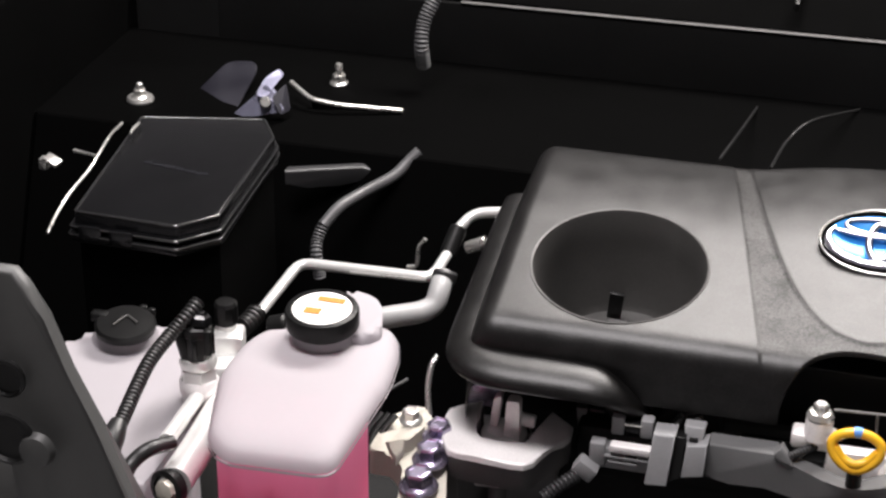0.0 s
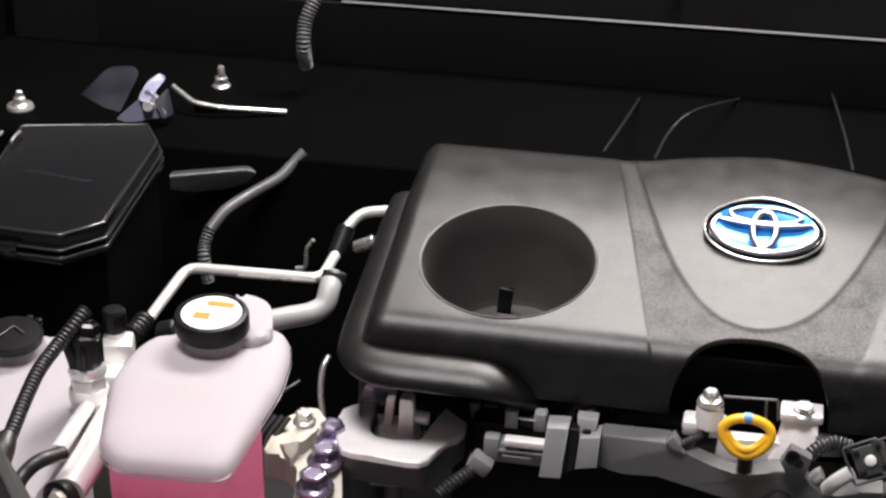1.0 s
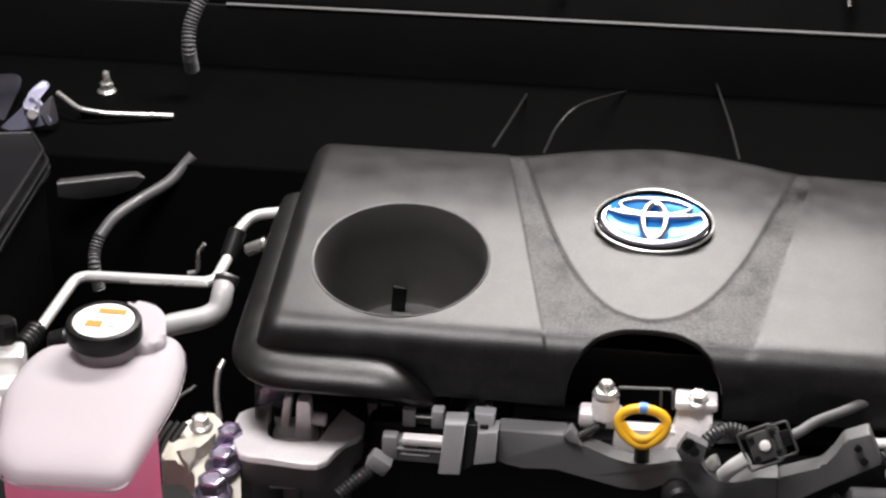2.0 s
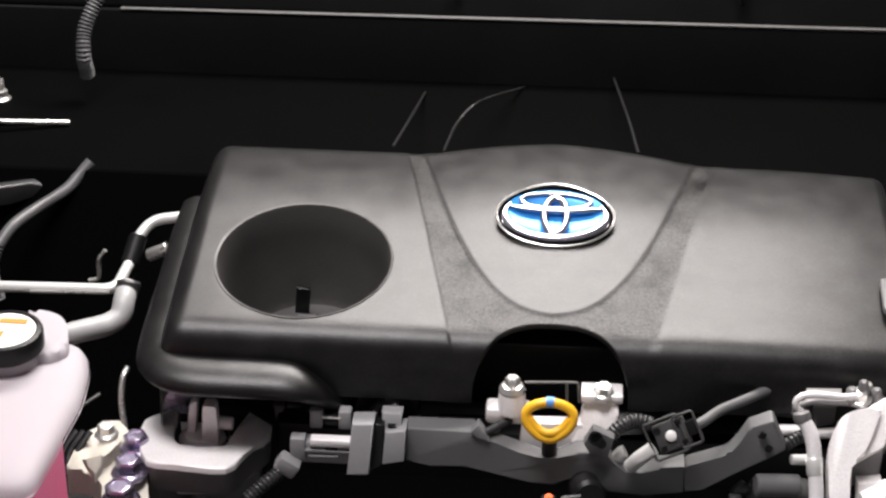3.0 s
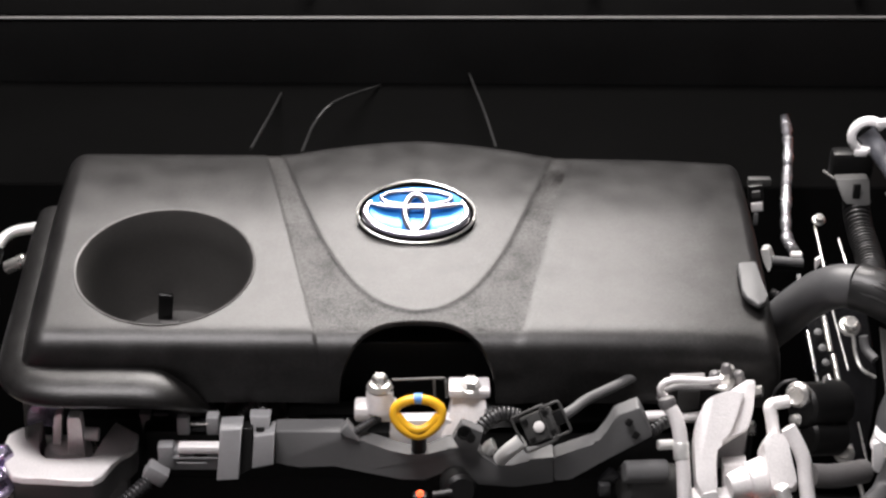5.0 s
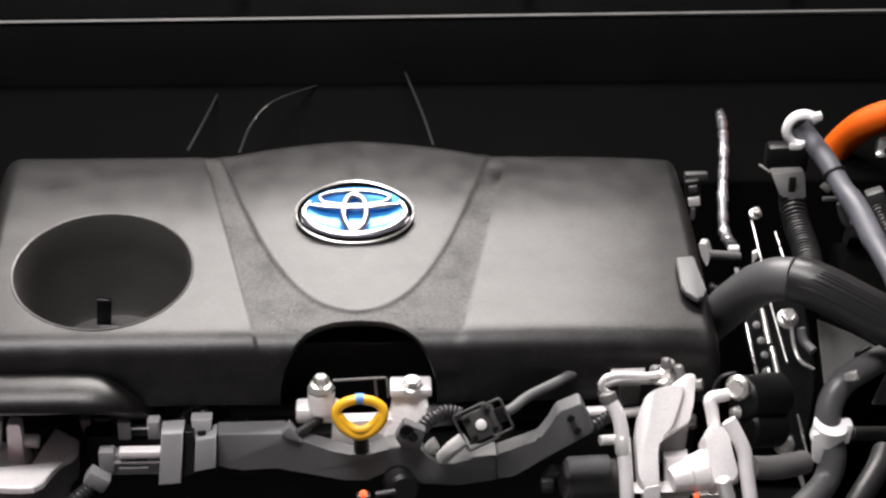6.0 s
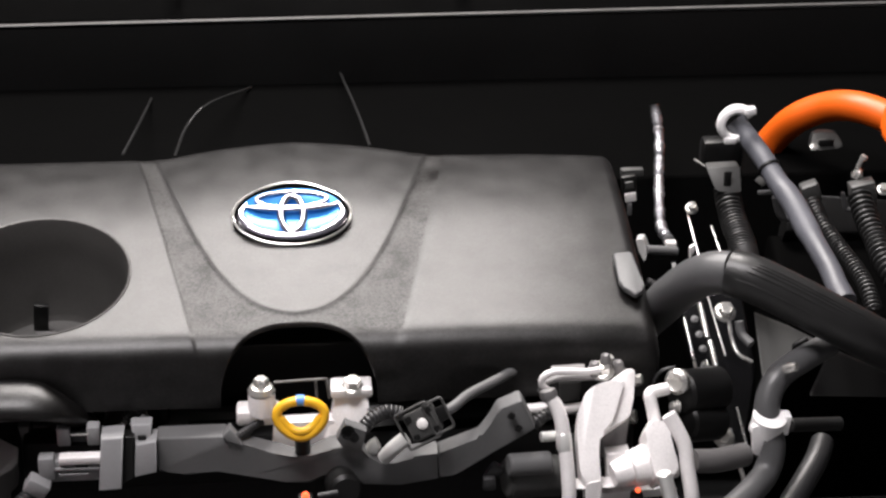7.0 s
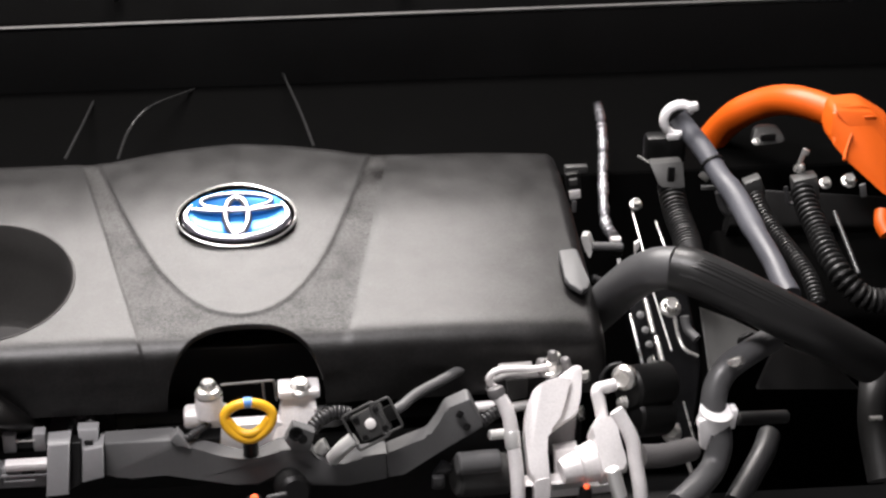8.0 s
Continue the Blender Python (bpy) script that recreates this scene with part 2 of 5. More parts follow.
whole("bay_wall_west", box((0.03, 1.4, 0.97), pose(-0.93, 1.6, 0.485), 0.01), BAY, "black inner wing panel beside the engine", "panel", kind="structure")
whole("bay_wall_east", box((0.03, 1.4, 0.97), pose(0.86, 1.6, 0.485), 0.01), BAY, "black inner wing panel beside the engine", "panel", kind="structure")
whole("firewall", box((1.75, 0.03, 0.9), pose(-0.035, 2.02, 0.45), 0.01), SHADE_BLACK, "firewall panel behind the engine, its black raised against shade", "panel", kind="structure")
# black sheet added where only darkness shows below the shelf
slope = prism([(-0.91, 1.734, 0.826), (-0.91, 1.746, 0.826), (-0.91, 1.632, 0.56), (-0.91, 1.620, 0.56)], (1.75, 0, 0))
whole("bay_slope", slope, BAY, "black sloping sheet added to fill the dark gap", "panel", kind="structure")
# cowl: a dark panel with its edge highlight drawn as a pale strip in front
cowl = thing("cowl_panel", (0, 2.03, 0.9), "black plastic cowl panel with a drawn edge highlight", "cowl")
c0, c1 = Vector((-0.500, 2.000, 0.903)), Vector((0.760, 2.000, 0.912))
part("edge_strip", prism([c0, c1, c1 + Vector((0, 0, 0.0014)), c0 + Vector((0, 0, 0.0014))], (0, 0.006, 0), 0.001, 1), TRIM, cowl, "thin pale strip drawn as the edge highlight")
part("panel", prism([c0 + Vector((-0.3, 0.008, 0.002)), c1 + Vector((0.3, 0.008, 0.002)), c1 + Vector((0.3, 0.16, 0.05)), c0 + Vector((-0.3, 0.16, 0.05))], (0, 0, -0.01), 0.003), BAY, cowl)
part("rear_lip", prism([c0 + Vector((-0.3, 0.003, -0.003)), c1 + Vector((0.3, 0.003, -0.003)), c1 + Vector((0.3, 0.003, -0.1)), c0 + Vector((-0.3, 0.003, -0.1))], (0, 0.01, 0), 0.002), SHADE_BLACK, cowl)
for q in (-0.5, -0.12, 0.2, 0.5):
    part("rib", box((0.006, 0.12, 0.012), pose(q, 2.07, 0.95, 17), 0.002), BLACK, cowl)

# ---- engine cover ----
O = Vector((0.0027, 1.4719, 0.9143))
LEAN = radians(12.2)
AX, AS, AN = Vector((1, 0, 0)), Vector((0, math.cos(LEAN), math.sin(LEAN))), Vector((0, -math.sin(LEAN), math.cos(LEAN)))


def on_cover(x, s, h=0.0):
    return O + AX * x + AS * s + AN * h


def smooth(e0, e1, v):
    t = min(1, max(0, (v - e0) / (e1 - e0)))
    return t * t * (3 - 2 * t)


WELL = (-0.2135, -0.055, 0.0755)  # middle and radius of the round well
LEFT, RIGHT, BACK = -0.303, 0.287, 0.115


def shield_half(s):
    return 0.1178 * max(0, (s + 0.1125) / 0.207) ** 0.455


def seam_left(s):
    return -0.085 - 0.051 * (s + 0.1336) / 0.239


def seam_right(s):
    return 0.0870 + 0.0520 * (s + 0.1336) / 0.239


def zone(x, s):
    w = shield_half(s)
    if s > -0.1125 and abs(x) < w:
        return "shield"
    return "band" if seam_left(s) < x < seam_right(s) else "panel"


def relief(x, s):
    w = shield_half(s)
    slope = 0.259 * max(0.004, (s + 0.1125) / 0.207) ** -0.545
    inside = smooth(-0.0035, 0.0035, (w - abs(x)) / math.hypot(1, slope)) if s > -0.1145 else 0
    band = smooth(-0.002, 0.002, x - seam_left(s)) * smooth(-0.006, 0.006, seam_right(s) - x)
    crown = 0.006 * max(0, 1 - abs(x) / max(w, 0.02)) * smooth(-0.11, 0.05, s)
    return -0.0009 * band * (1 - inside) + inside * (0.0004 + crown)


def cover_profile(x):
    """From the rear wall over the top and down the front: rows of (s, h)."""
    back = BACK + (0.014 * (1 - (x / 0.112) ** 2) if abs(x) < 0.112 else 0) - 0.004 * smooth(0.105, 0.17, x)
    rows = [(back + 0.014, -0.09), (back + 0.013, -0.04), (back + 0.011, -0.023), (back + 0.007, -0.0158), (back + 0.003, -0.0138)]
    front, r = -0.124, 0.0022
    n = 165
    for i in range(1, n + 1):
        s = back + (front - back) * i / n
        sag = max(0, 1 - (back - s) / 0.12)
        rows.append((s, -0.013 * sag ** 2))
    s, h = front, 0.0
    for i in range(1, 25):
        a = radians(80) * smooth(0, 24, i - 0.5)
        s, h = s - r * math.cos(a), h - r * math.sin(a)
        rows.append((s, h))
    rows += [(s - 0.005 * i / 8, h - 0.024 * i / 8) for i in range(1, 9)]
    return rows


def cut_profile(rows, x):
    """The arch in the front wall ends the profile early."""
    half = 0.064
    u = abs(x - 0.001) / half
    if u >= 1:
        return rows
    e = 1 - (1 - u ** 2.3) ** 0.5
    h_end = -0.05
    keep = [r for r in rows if r[0] > -0.1235]
    rest = [r for r in rows if r[0] <= -0.1235 and r[1] > h_end]
    m = len(rows) - len(keep)
    lens = [keep[-1]] + rest
    run = e * (len(lens) - 1)
    out = []
    for i in range(1, m + 1):
        f = run * min(1.0, i / (m - 6))
        a = min(int(f), len(lens) - 2)
        p, q = lens[a], lens[a + 1]
        g = f - a
        out.append((p[0] + (q[0] - p[0]) * g, p[1] + (q[1] - p[1]) * g))
    s, h = out[-7]
    out[-6:] = [(s - 0.0012, h - 0.0016), (s - 0.0014, h - 0.0038), (s - 0.0004, h - 0.006), (s + 0.0022, h - 0.0078), (s + 0.007, h - 0.009), (s + 0.022, h - 0.010)]
    return keep + out


def build_cover_shell():
    bm = bmesh.new()
    r = 0.012
    ends = [(0.02, -0.1), (0.016, -0.05)] + [(r * math.sin(radians(a)), -r * (1 - math.cos(radians(a)))) for a in (80, 62, 45, 30, 15)]
    west = [(0.026, -0.1), (0.0225, -0.05)] + [(0.020 * math.sin(radians(a)), -0.024 * (1 - math.cos(radians(a)))) for a in (84, 72, 60, 50, 40, 30, 20, 10)]
    cols = [(LEFT - dx, dh) for dx, dh in west]
    n = 520
    cols += [(LEFT + (RIGHT - LEFT) * i / n, 0.0) for i in range(n + 1)]
    for x in (0.001 - 0.0641, 0.001 + 0.0641):
        j = min(range(len(cols)), key=lambda i: abs(cols[i][0] - x) if cols[i][1] == 0 else 9)
        cols[j] = (x, 0.0)
    cols += [(RIGHT + dx, dh) for dx, dh in reversed(ends)]
    grid = []
    cx, cs, R = WELL
    for x, dh in cols:
        col = []
        for s, h in cut_profile(cover_profile(x), x):
            g = relief(x, s) if h > -0.02 else relief(x, -0.13)
            fall = 0.005 * max(0, (x - 0.17) / 0.117) ** 2
            col.append((x, s, h + dh + g - fall))
        grid.append(col)
    need = set()
    faces = []
    for i in range(len(grid) - 1):
        for j in range(len(grid[0]) - 1):
            ids = [(i, j), (i + 1, j), (i + 1, j + 1), (i, j + 1)]
            d = [math.hypot(grid[a][b][0] - cx, grid[a][b][1] - cs) for a, b in ids]
            if max(d) > R:
                faces.append(ids)
                need.update(ids)
    verts = {}
    for a, b in need:
        x, s, h = grid[a][b]
        d = math.hypot(x - cx, s - cs)
        if d < R:
            x, s = cx + (x - cx) * R / d, cs + (s - cs) * R / d
        verts[a, b] = bm.verts.new(on_cover(x, s, h))
    for ids in faces:
        f = bm.faces.new([verts[k] for k in ids])
        x = sum(grid[a][b][0] for a, b in ids) / 4
        s = sum(grid[a][b][1] for a, b in ids) / 4
        f.material_index = 1 if zone(x, s) == "band" and s > -0.135 else 0
    return bm


cover = thing("engine_cover", on_cover(0, 0, -0.09), "dark grey plastic engine cover with round well and oval badge", "engine cover")
part("shell", build_cover_shell(), (COVER, COVER_ROUGH), cover, sharp=60)
WX, WS, WR = WELL
wc = on_cover(WX, WS, 0)
part("well", lathe(wc, AN, [(WR + 0.0015, -0.0005), (WR + 0.0008, 0.0008), (WR - 0.0008, 0.0003), (WR - 0.002, -0.003), (WR - 0.004, -0.03), (WR - 0.010, -0.1), (WR - 0.014, -0.106), (0.02, -0.108), (0.0, -0.108)], 72, open_start=True), COVER_DARK, cover, "deep round well with a smooth wall", sharp=50)
fl = on_cover(-0.225, -0.006, -0.107)
tab = part("well_clip", box((0.013, 0.004, 0.034), Matrix.Translation(fl + AN * 0.017) @ pose(0, 0, 0, 20, 7, 0), 0.0008), BLACK, cover, "small upright black clip")
part("clip_foot", box((0.017, 0.004, 0.004), Matrix.Translation(fl + AX * 0.003 - AS * 0.004 + AN * 0.001) @ pose(0, 0, 0, 12), 0.001), ALU_DARK, tab)
part("well_floor_ring", lathe(wc - AN * 0.1065, AN, [(0.048, 0.0), (0.047, 0.002), (0.036, 0.002), (0.034, 0.0)], 56), PANEL_GREY, cover, "raised ring on the floor of the well")
# lower tier with its rounded lip, under the panel with the well
lip = [on_cover(x, s, h) for x, s, h in ((-0.186, -0.146, -0.075), (-0.190, -0.157, -0.050), (-0.200, -0.1665, -0.030), (-0.215, -0.1705, -0.022), (-0.26, -0.1710, -0.021), (-0.298, -0.1695, -0.021), (-0.3165, -0.1580, -0.022), (-0.3225, -0.134, -0.026), (-0.3235, -0.05, -0.032), (-0.3235, 0.03, -0.034), (-0.322, 0.07, -0.037))]
lip_run = spline(lip, 0.004)
part("lower_lip", sweep([p - AN * 0.013 for p in lip_run], 0.0125, 24, bm=sweep([p - AN * 0.010 for p in lip_run], 0.0225, 32, flat=0.5, up=AN)), COVER, cover, "rounded lower lip of the cover", sharp=60)
# black block stands for the darkness inside the arch
part("arch_dark_backing", prism([on_cover(-0.07, -0.112, -0.035), on_cover(0.072, -0.112, -0.035), on_cover(0.072, -0.112, -0.14), on_cover(-0.07, -0.112, -0.14)], AS * 0.02, 0.002), BLACK, cover)
part("side_tab", prism(rounded([Vector((0.275, 1.419, 0.903)), Vector((0.292, 1.421, 0.903)), Vector((0.295, 1.372, 0.893)), Vector((0.286, 1.364, 0.891)), Vector((0.275, 1.379, 0.894))], 0.004, 3), AN * 0.006, 0.002), GUARD, cover, "pale raised corner tab")

# the oval badge, leaning a little more than the cover
badge_turn = Matrix.Translation(on_cover(-0.0005, 0.0065, 0.0085)) @ pose(0, 0, 0, 12.2 + 10)


def ellipse(a, b, cy=0.0, h=0.0, n=64, peak=0.0):
    return [badge_turn @ Vector((a * math.cos(q), cy + b * math.sin(q) + peak * max(0, math.sin(q)) ** 8, h)) for q in [2 * math.pi * i / n for i in range(n)]]


up_badge = badge_turn.to_3x3() @ Vector((0, 0, 1))
badge = part("badge", prism(ellipse(0.0515, 0.0345, 0, 0.0, peak=0.003), up_badge * -0.02, 0.0012, 2, ends="near"), BAY, cover, "oval chrome and blue badge")
part("badge_rim", sweep(ellipse(0.0512, 0.0343, 0, 0.0006, peak=0.003), 0.0013, 8, closed=True, up=up_badge), STEEL, badge, "thin satin rim")
dish = bmesh.new()
rings = [[dish.verts.new(p) for p in ellipse(0.0455 * k, 0.0275 * k, -0.0015, 0.0008 + 0.0045 * k ** 3)] for k in (0.02, 0.2, 0.4, 0.55, 0.7, 0.8, 0.9, 1.0)]
for a, b in zip(rings, rings[1:]):
    for j in range(64):
        dish.faces.new((a[j], a[(j + 1) % 64], b[(j + 1) % 64], b[j]))
dish.faces.new(rings[0][::-1])
part("inlay", dish, BLUE, badge, "dished blue enamel inlay")


def oval_ring(a, b, cy, wide, high):
    bm = sweep(ellipse(a, b, cy, 0.0052), wide, 10, closed=True, flat=high, up=up_badge)
    return bm


def badge_arc(a, b, cy, start, end, wide, high, n=48):
    """An open oval arc that thins out towards both ends."""
    path = [badge_turn @ Vector((a * math.cos(q), cy + b * math.sin(q), 0.0054)) for q in [radians(start + (end - start) * i / n) for i in range(n + 1)]]
    total = sum((path[i + 1] - path[i]).length for i in range(n))
    return sweep(path, lambda run: wide * (0.35 + 0.65 * min(1, math.sin(math.pi * min(max(run / total, 0), 1)) * 2.2)), 10, flat=high, up=up_badge)


# upper part of this ring is left off where it reflects dark
part("oval_ring", badge_arc(0.0440, 0.0262, -0.003, 152, 388, 0.0042, 0.7), CHROME, badge, "polished chrome ring cut to its bright lower arc")
part("oval_ring", oval_ring(0.0305, 0.0088, 0.0130, 0.0022, 0.9), CHROME, badge, "polished chrome oval ring")
part("oval_ring", badge_arc(0.046, 0.0085, 0.0105, 205, 335, 0.0030, 0.8), CHROME, badge, "polished chrome bar")
part("oval_ring", oval_ring(0.0098, 0.0205, -0.004, 0.0034, 0.9), CHROME, badge, "polished chrome oval ring")

# ---- dipstick and the fixings in the arch ----
dip = thing("dipstick", (0.005, 1.280, 0.802), "yellow plastic oil dipstick handle with a blue stripe", "dipstick")
dc = Vector((0.004, 1.272, 0.849))
ux, uz = Vector((1, 0, 0)), Vector((0, 0.3, 0.954))
ring = []
for i in range(40):
    a = 2 * math.pi * i / 40
    w = 0.0190 * (1 if math.sin(a) > 0 else 1 - 0.22 * (-math.sin(a)) ** 2)
    ring.append(dc + ux * w * math.cos(a) + uz * (0.0112 * math.sin(a) if math.sin(a) > 0 else 0.0185 * math.sin(a)))
part("handle", sweep(ring, 0.0040, 10, closed=True, up=(0, -1, 0)), YELLOW, dip)
part("stripe", sweep(spline([ring[9] + uz * 0.0003, ring[10] + uz * 0.0005, ring[11] + uz * 0.0003], 0.001), 0.0045, 10, up=(0, -1, 0)), BLUE_PAINT, dip, "painted blue stripe")
part("crossbar", sweep(spline([dc + ux * -0.0165 + uz * -0.002, dc + ux * -0.009 + uz * -0.0105, dc + uz * -0.013 + Vector((0, -0.002, 0)), dc + ux * 0.009 + uz * -0.0105, dc + ux * 0.0165 + uz * -0.002], 0.002), 0.0035, 10), YELLOW, dip)
part("stem", pin((0.005, 1.285, 0.797), (0.005, 1.283, 0.821), 0.0062), BLACK, dip, "black stem")
plate = thing("head_cover_plate", (0.005, 1.300, 0.794), "pale cast metal plate behind the dipstick", "metal plate")
part("plate_face", prism(rounded([(-0.018, 1.305, 0.820), (0.032, 1.305, 0.821), (0.029, 1.305, 0.784), (-0.021, 1.305, 0.783)], 0.003), (0, 0.012, 0), 0.002), ALU, plate)
frame_bar = part("latch_frame", bent([(-0.017, 1.320, 0.850), (0.026, 1.320, 0.852), (0.028, 1.320, 0.833)], 0.0012, 0.002, 8), TRIM, plate, "thin wire frame")
part("latch_bar", bent([(0.017, 1.319, 0.851), (0.018, 1.319, 0.834)], 0.0012, 0.001, 8), TRIM, plate)
coil = thing("sensor_boss", (-0.027, 1.310, 0.822), "pale metal boss with a stacked round top", "sensor")
b0 = Vector((-0.027, 1.312, 0.828))
part("boss_base", box((0.036, 0.02, 0.014), Matrix.Translation(b0 + Vector((-0.003, 0.004, -0.004))), 0.003), ALU, coil)
part("boss_body", lathe(b0, (0, 0, 1), [(0.0115, 0), (0.011, 0.016), (0.0105, 0.018)], 24), ALU, coil)
part("boss_collar", lathe(b0 + Vector((0, 0, 0.018)), (0, 0, 1), [(0.0108, 0), (0.0112, 0.002), (0.009, 0.006), (0.0065, 0.007)], 24), STEEL, coil)
part("boss_cap", lathe(b0 + Vector((0, 0, 0.024)), (0, 0, 1), [(0.0062, 0), (0.0064, 0.006), (0.005, 0.0075)], 6), STEEL, coil)
lug = thing("bracket_lug", (0.047, 1.310, 0.804), "pale cast bracket with a bolted foot beside the dipstick", "bracket")
part("lug_body", prism(rounded([(0.033, 1.315, 0.844), (0.057, 1.315, 0.845), (0.061, 1.305, 0.827), (0.032, 1.295, 0.803), (0.022, 1.295, 0.803), (0.030, 1.310, 0.823)], 0.005), (0, 0.016, 0), 0.003), ALU, lug)
part("lug_top", box((0.034, 0.022, 0.008), Matrix.Translation((0.046, 1.320, 0.843)), 0.002), ALU, lug)
bolt("bolt", (0.047, 1.315, 0.845), (0, -0.2, 1), 0.009, "", parent=lug)
# ---- left of the engine ----
fuse = thing("fuse_box", (-0.644, 1.500, 0.796), "black plastic fuse box with a chamfered clip-on lid", "fuse box")
lid_outline = [(-0.702, 1.389, 0.900), (-0.603, 1.386, 0.900), (-0.574, 1.417, 0.900), (-0.583, 1.592, 0.900), (-0.607, 1.632, 0.900), (-0.727, 1.603, 0.900)]
mid = sum((Vector(p) for p in lid_outline), Vector()) / 6


def grown(pts, k, dz):
    return [mid + (Vector(p) - mid) * k + Vector((0, 0, dz)) for p in pts]


part("lid", prism(lid_outline, (0, 0, -0.016), 0.0038, 3, ends="near"), BLACK_GLOSS, fuse, "flat black lid with chamfered corners")
# beads added along the lid so that its edges carry highlight lines
for pts, r in ((grown(lid_outline, 0.99, -0.0010), 0.0017), (grown(lid_outline, 1.04, -0.0135), 0.0014), (grown(lid_outline, 1.056, -0.0205), 0.0012)):
    part("edge_highlight_bead", sweep(rounded(pts, 0.003, 3), r, 12, closed=True), HIGHLIGHT_BEAD, fuse)
part("lid_rim", prism(grown(lid_outline, 1.035, -0.012), (0, 0, -0.005), 0.0013, 2), BLACK_GLOSS, fuse)
part("base_rim", prism(grown(lid_outline, 1.05, -0.019), (0, 0, -0.009), 0.0013, 2), BLACK_GLOSS, fuse)
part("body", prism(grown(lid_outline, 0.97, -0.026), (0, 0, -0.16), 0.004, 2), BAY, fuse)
for px in (0, 1):
    p = Vector(((-0.685, 1.384, 0.883), (-0.654, 1.381, 0.883))[px])
    part("lid_clip", box((0.022, 0.006, 0.014), Matrix.Translation(p) @ pose(0, 0, 0, 0, 0, 6), 0.0015), BLACK_GLOSS, fuse)
for i in range(6):
    part("printed_bar", box((0.008 + 0.002 * (i % 3), 0.006, 0.0006), Matrix.Translation(Vector((-0.678, 1.504, 0.900)) + Vector((0.0115 * i, -0.002 * i, 0))) @ pose(0, 0, 0, 0, 0, 8)), FAINT_INK, fuse, "unreadable faint print")

wire = thing("ground_cable", (-0.723, 1.393, 0.880), "thin bare metal cable along the fuse box", "cable")
part("strand", tube([(-0.720, 1.370, 0.885), (-0.725, 1.405, 0.890), (-0.726, 1.434, 0.895), (-0.725, 1.474, 0.900), (-0.725, 1.493, 0.905), (-0.728, 1.530, 0.910), (-0.729, 1.561, 0.910)], 0.0015, 8), STEEL, wire)
part("tail", tube([(-0.757, 1.509, 0.900), (-0.744, 1.506, 0.900), (-0.725, 1.493, 0.905)], 0.0018, 8), STEEL, wire)
part("terminal", box((0.016, 0.012, 0.005), Matrix.Translation((-0.772, 1.492, 0.895)) @ pose(0, 0, 0, 8, 20, -10), 0.0015), STEEL, wire)
part("terminal", box((0.008, 0.010, 0.012), Matrix.Translation((-0.782, 1.495, 0.890)), 0.0015), STEEL, wire)
part("tail", tube([(-0.718, 1.554, 0.903), (-0.719, 1.567, 0.904), (-0.719, 1.580, 0.903)], 0.0016, 8), STEEL, wire)

tower = thing("strut_tower", (-0.6, 1.87, 0.8), "black suspension tower shelf, widened to fill the dark bay", "strut tower")
# tower top stretched across the bay as a black sheet in the dark
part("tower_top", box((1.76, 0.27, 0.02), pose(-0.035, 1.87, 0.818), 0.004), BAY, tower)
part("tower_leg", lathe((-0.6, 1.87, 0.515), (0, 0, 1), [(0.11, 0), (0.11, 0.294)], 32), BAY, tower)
n1 = Vector((-0.814, 1.795, 0.828))
nut_a = bolt("strut_nut", n1 + Vector((0, 0, 0.004)), (0, 0, 1), 0.0092, "shiny zinc nut on a broad washer", STEEL, "nut", "suspension tower nuts", 0.008)
part("washer", lathe(n1, (0, 0, 1), [(0.0150, 0), (0.0155, 0.002), (0.014, 0.005), (0.009, 0.0055), (0, 0.0055)], 32), STEEL, nut_a, "broad bright washer")
n2 = Vector((-0.617, 1.904, 0.828))
bolt("strut_nut", n2, (0, 0, 1), 0.0105, "shiny zinc nut on a broad washer", STEEL, "nut", "suspension tower nuts", 0.014)
brk = thing("strut_bracket", (-0.674, 1.780, 0.833), "bluish grey pressed steel bracket on the suspension tower", "bracket")
part("foot", prism(rounded([(-0.706, 1.790, 0.824), (-0.676, 1.790, 0.852), (-0.664, 1.790, 0.867), (-0.652, 1.785, 0.860), (-0.640, 1.780, 0.842), (-0.674, 1.780, 0.832)], 0.004), (0, 0.006, 0), 0.0015), STEEL_BLUE, brk)
part("arm", prism(rounded([(-0.673, 1.782, 0.857), (-0.668, 1.800, 0.870), (-0.657, 1.810, 0.877), (-0.650, 1.810, 0.871), (-0.654, 1.790, 0.866), (-0.661, 1.782, 0.854)], 0.004), (0, 0.005, 0), 0.0015), STEEL_BLUE, brk)
part("gusset", prism(rounded([(-0.653, 1.778, 0.858), (-0.645, 1.800, 0.865), (-0.637, 1.790, 0.839), (-0.643, 1.775, 0.840)], 0.003), (0, 0.004, 0), 0.001), BLUE_DARK, brk)
part("rivet", pin((-0.659, 1.775, 0.853), (-0.663, 1.785, 0.848), 0.006), STEEL, brk)
part("back_plate", prism(rounded([(-0.767, 1.840, 0.824), (-0.744, 1.880, 0.848), (-0.710, 1.880, 0.852), (-0.701, 1.860, 0.848), (-0.705, 1.800, 0.824), (-0.738, 1.800, 0.820)], 0.01), (0, 0.006, 0), 0.002), BLUE_DARK, brk)
seam = thing("brace_bar", (-0.577, 1.820, 0.838), "bent bright steel brace edge on the tower", "brace")
part("bar", bent([(-0.652, 1.840, 0.851), (-0.623, 1.820, 0.842), (-0.590, 1.820, 0.839), (-0.524, 1.840, 0.832)], 0.0030, 0.01, 10), STEEL, seam)
part("bar_web", prism([(-0.625, 1.826, 0.837), (-0.526, 1.846, 0.827), (-0.526, 1.846, 0.810), (-0.619, 1.826, 0.810)], (0, 0.004, 0), 0.001), BAY, seam)
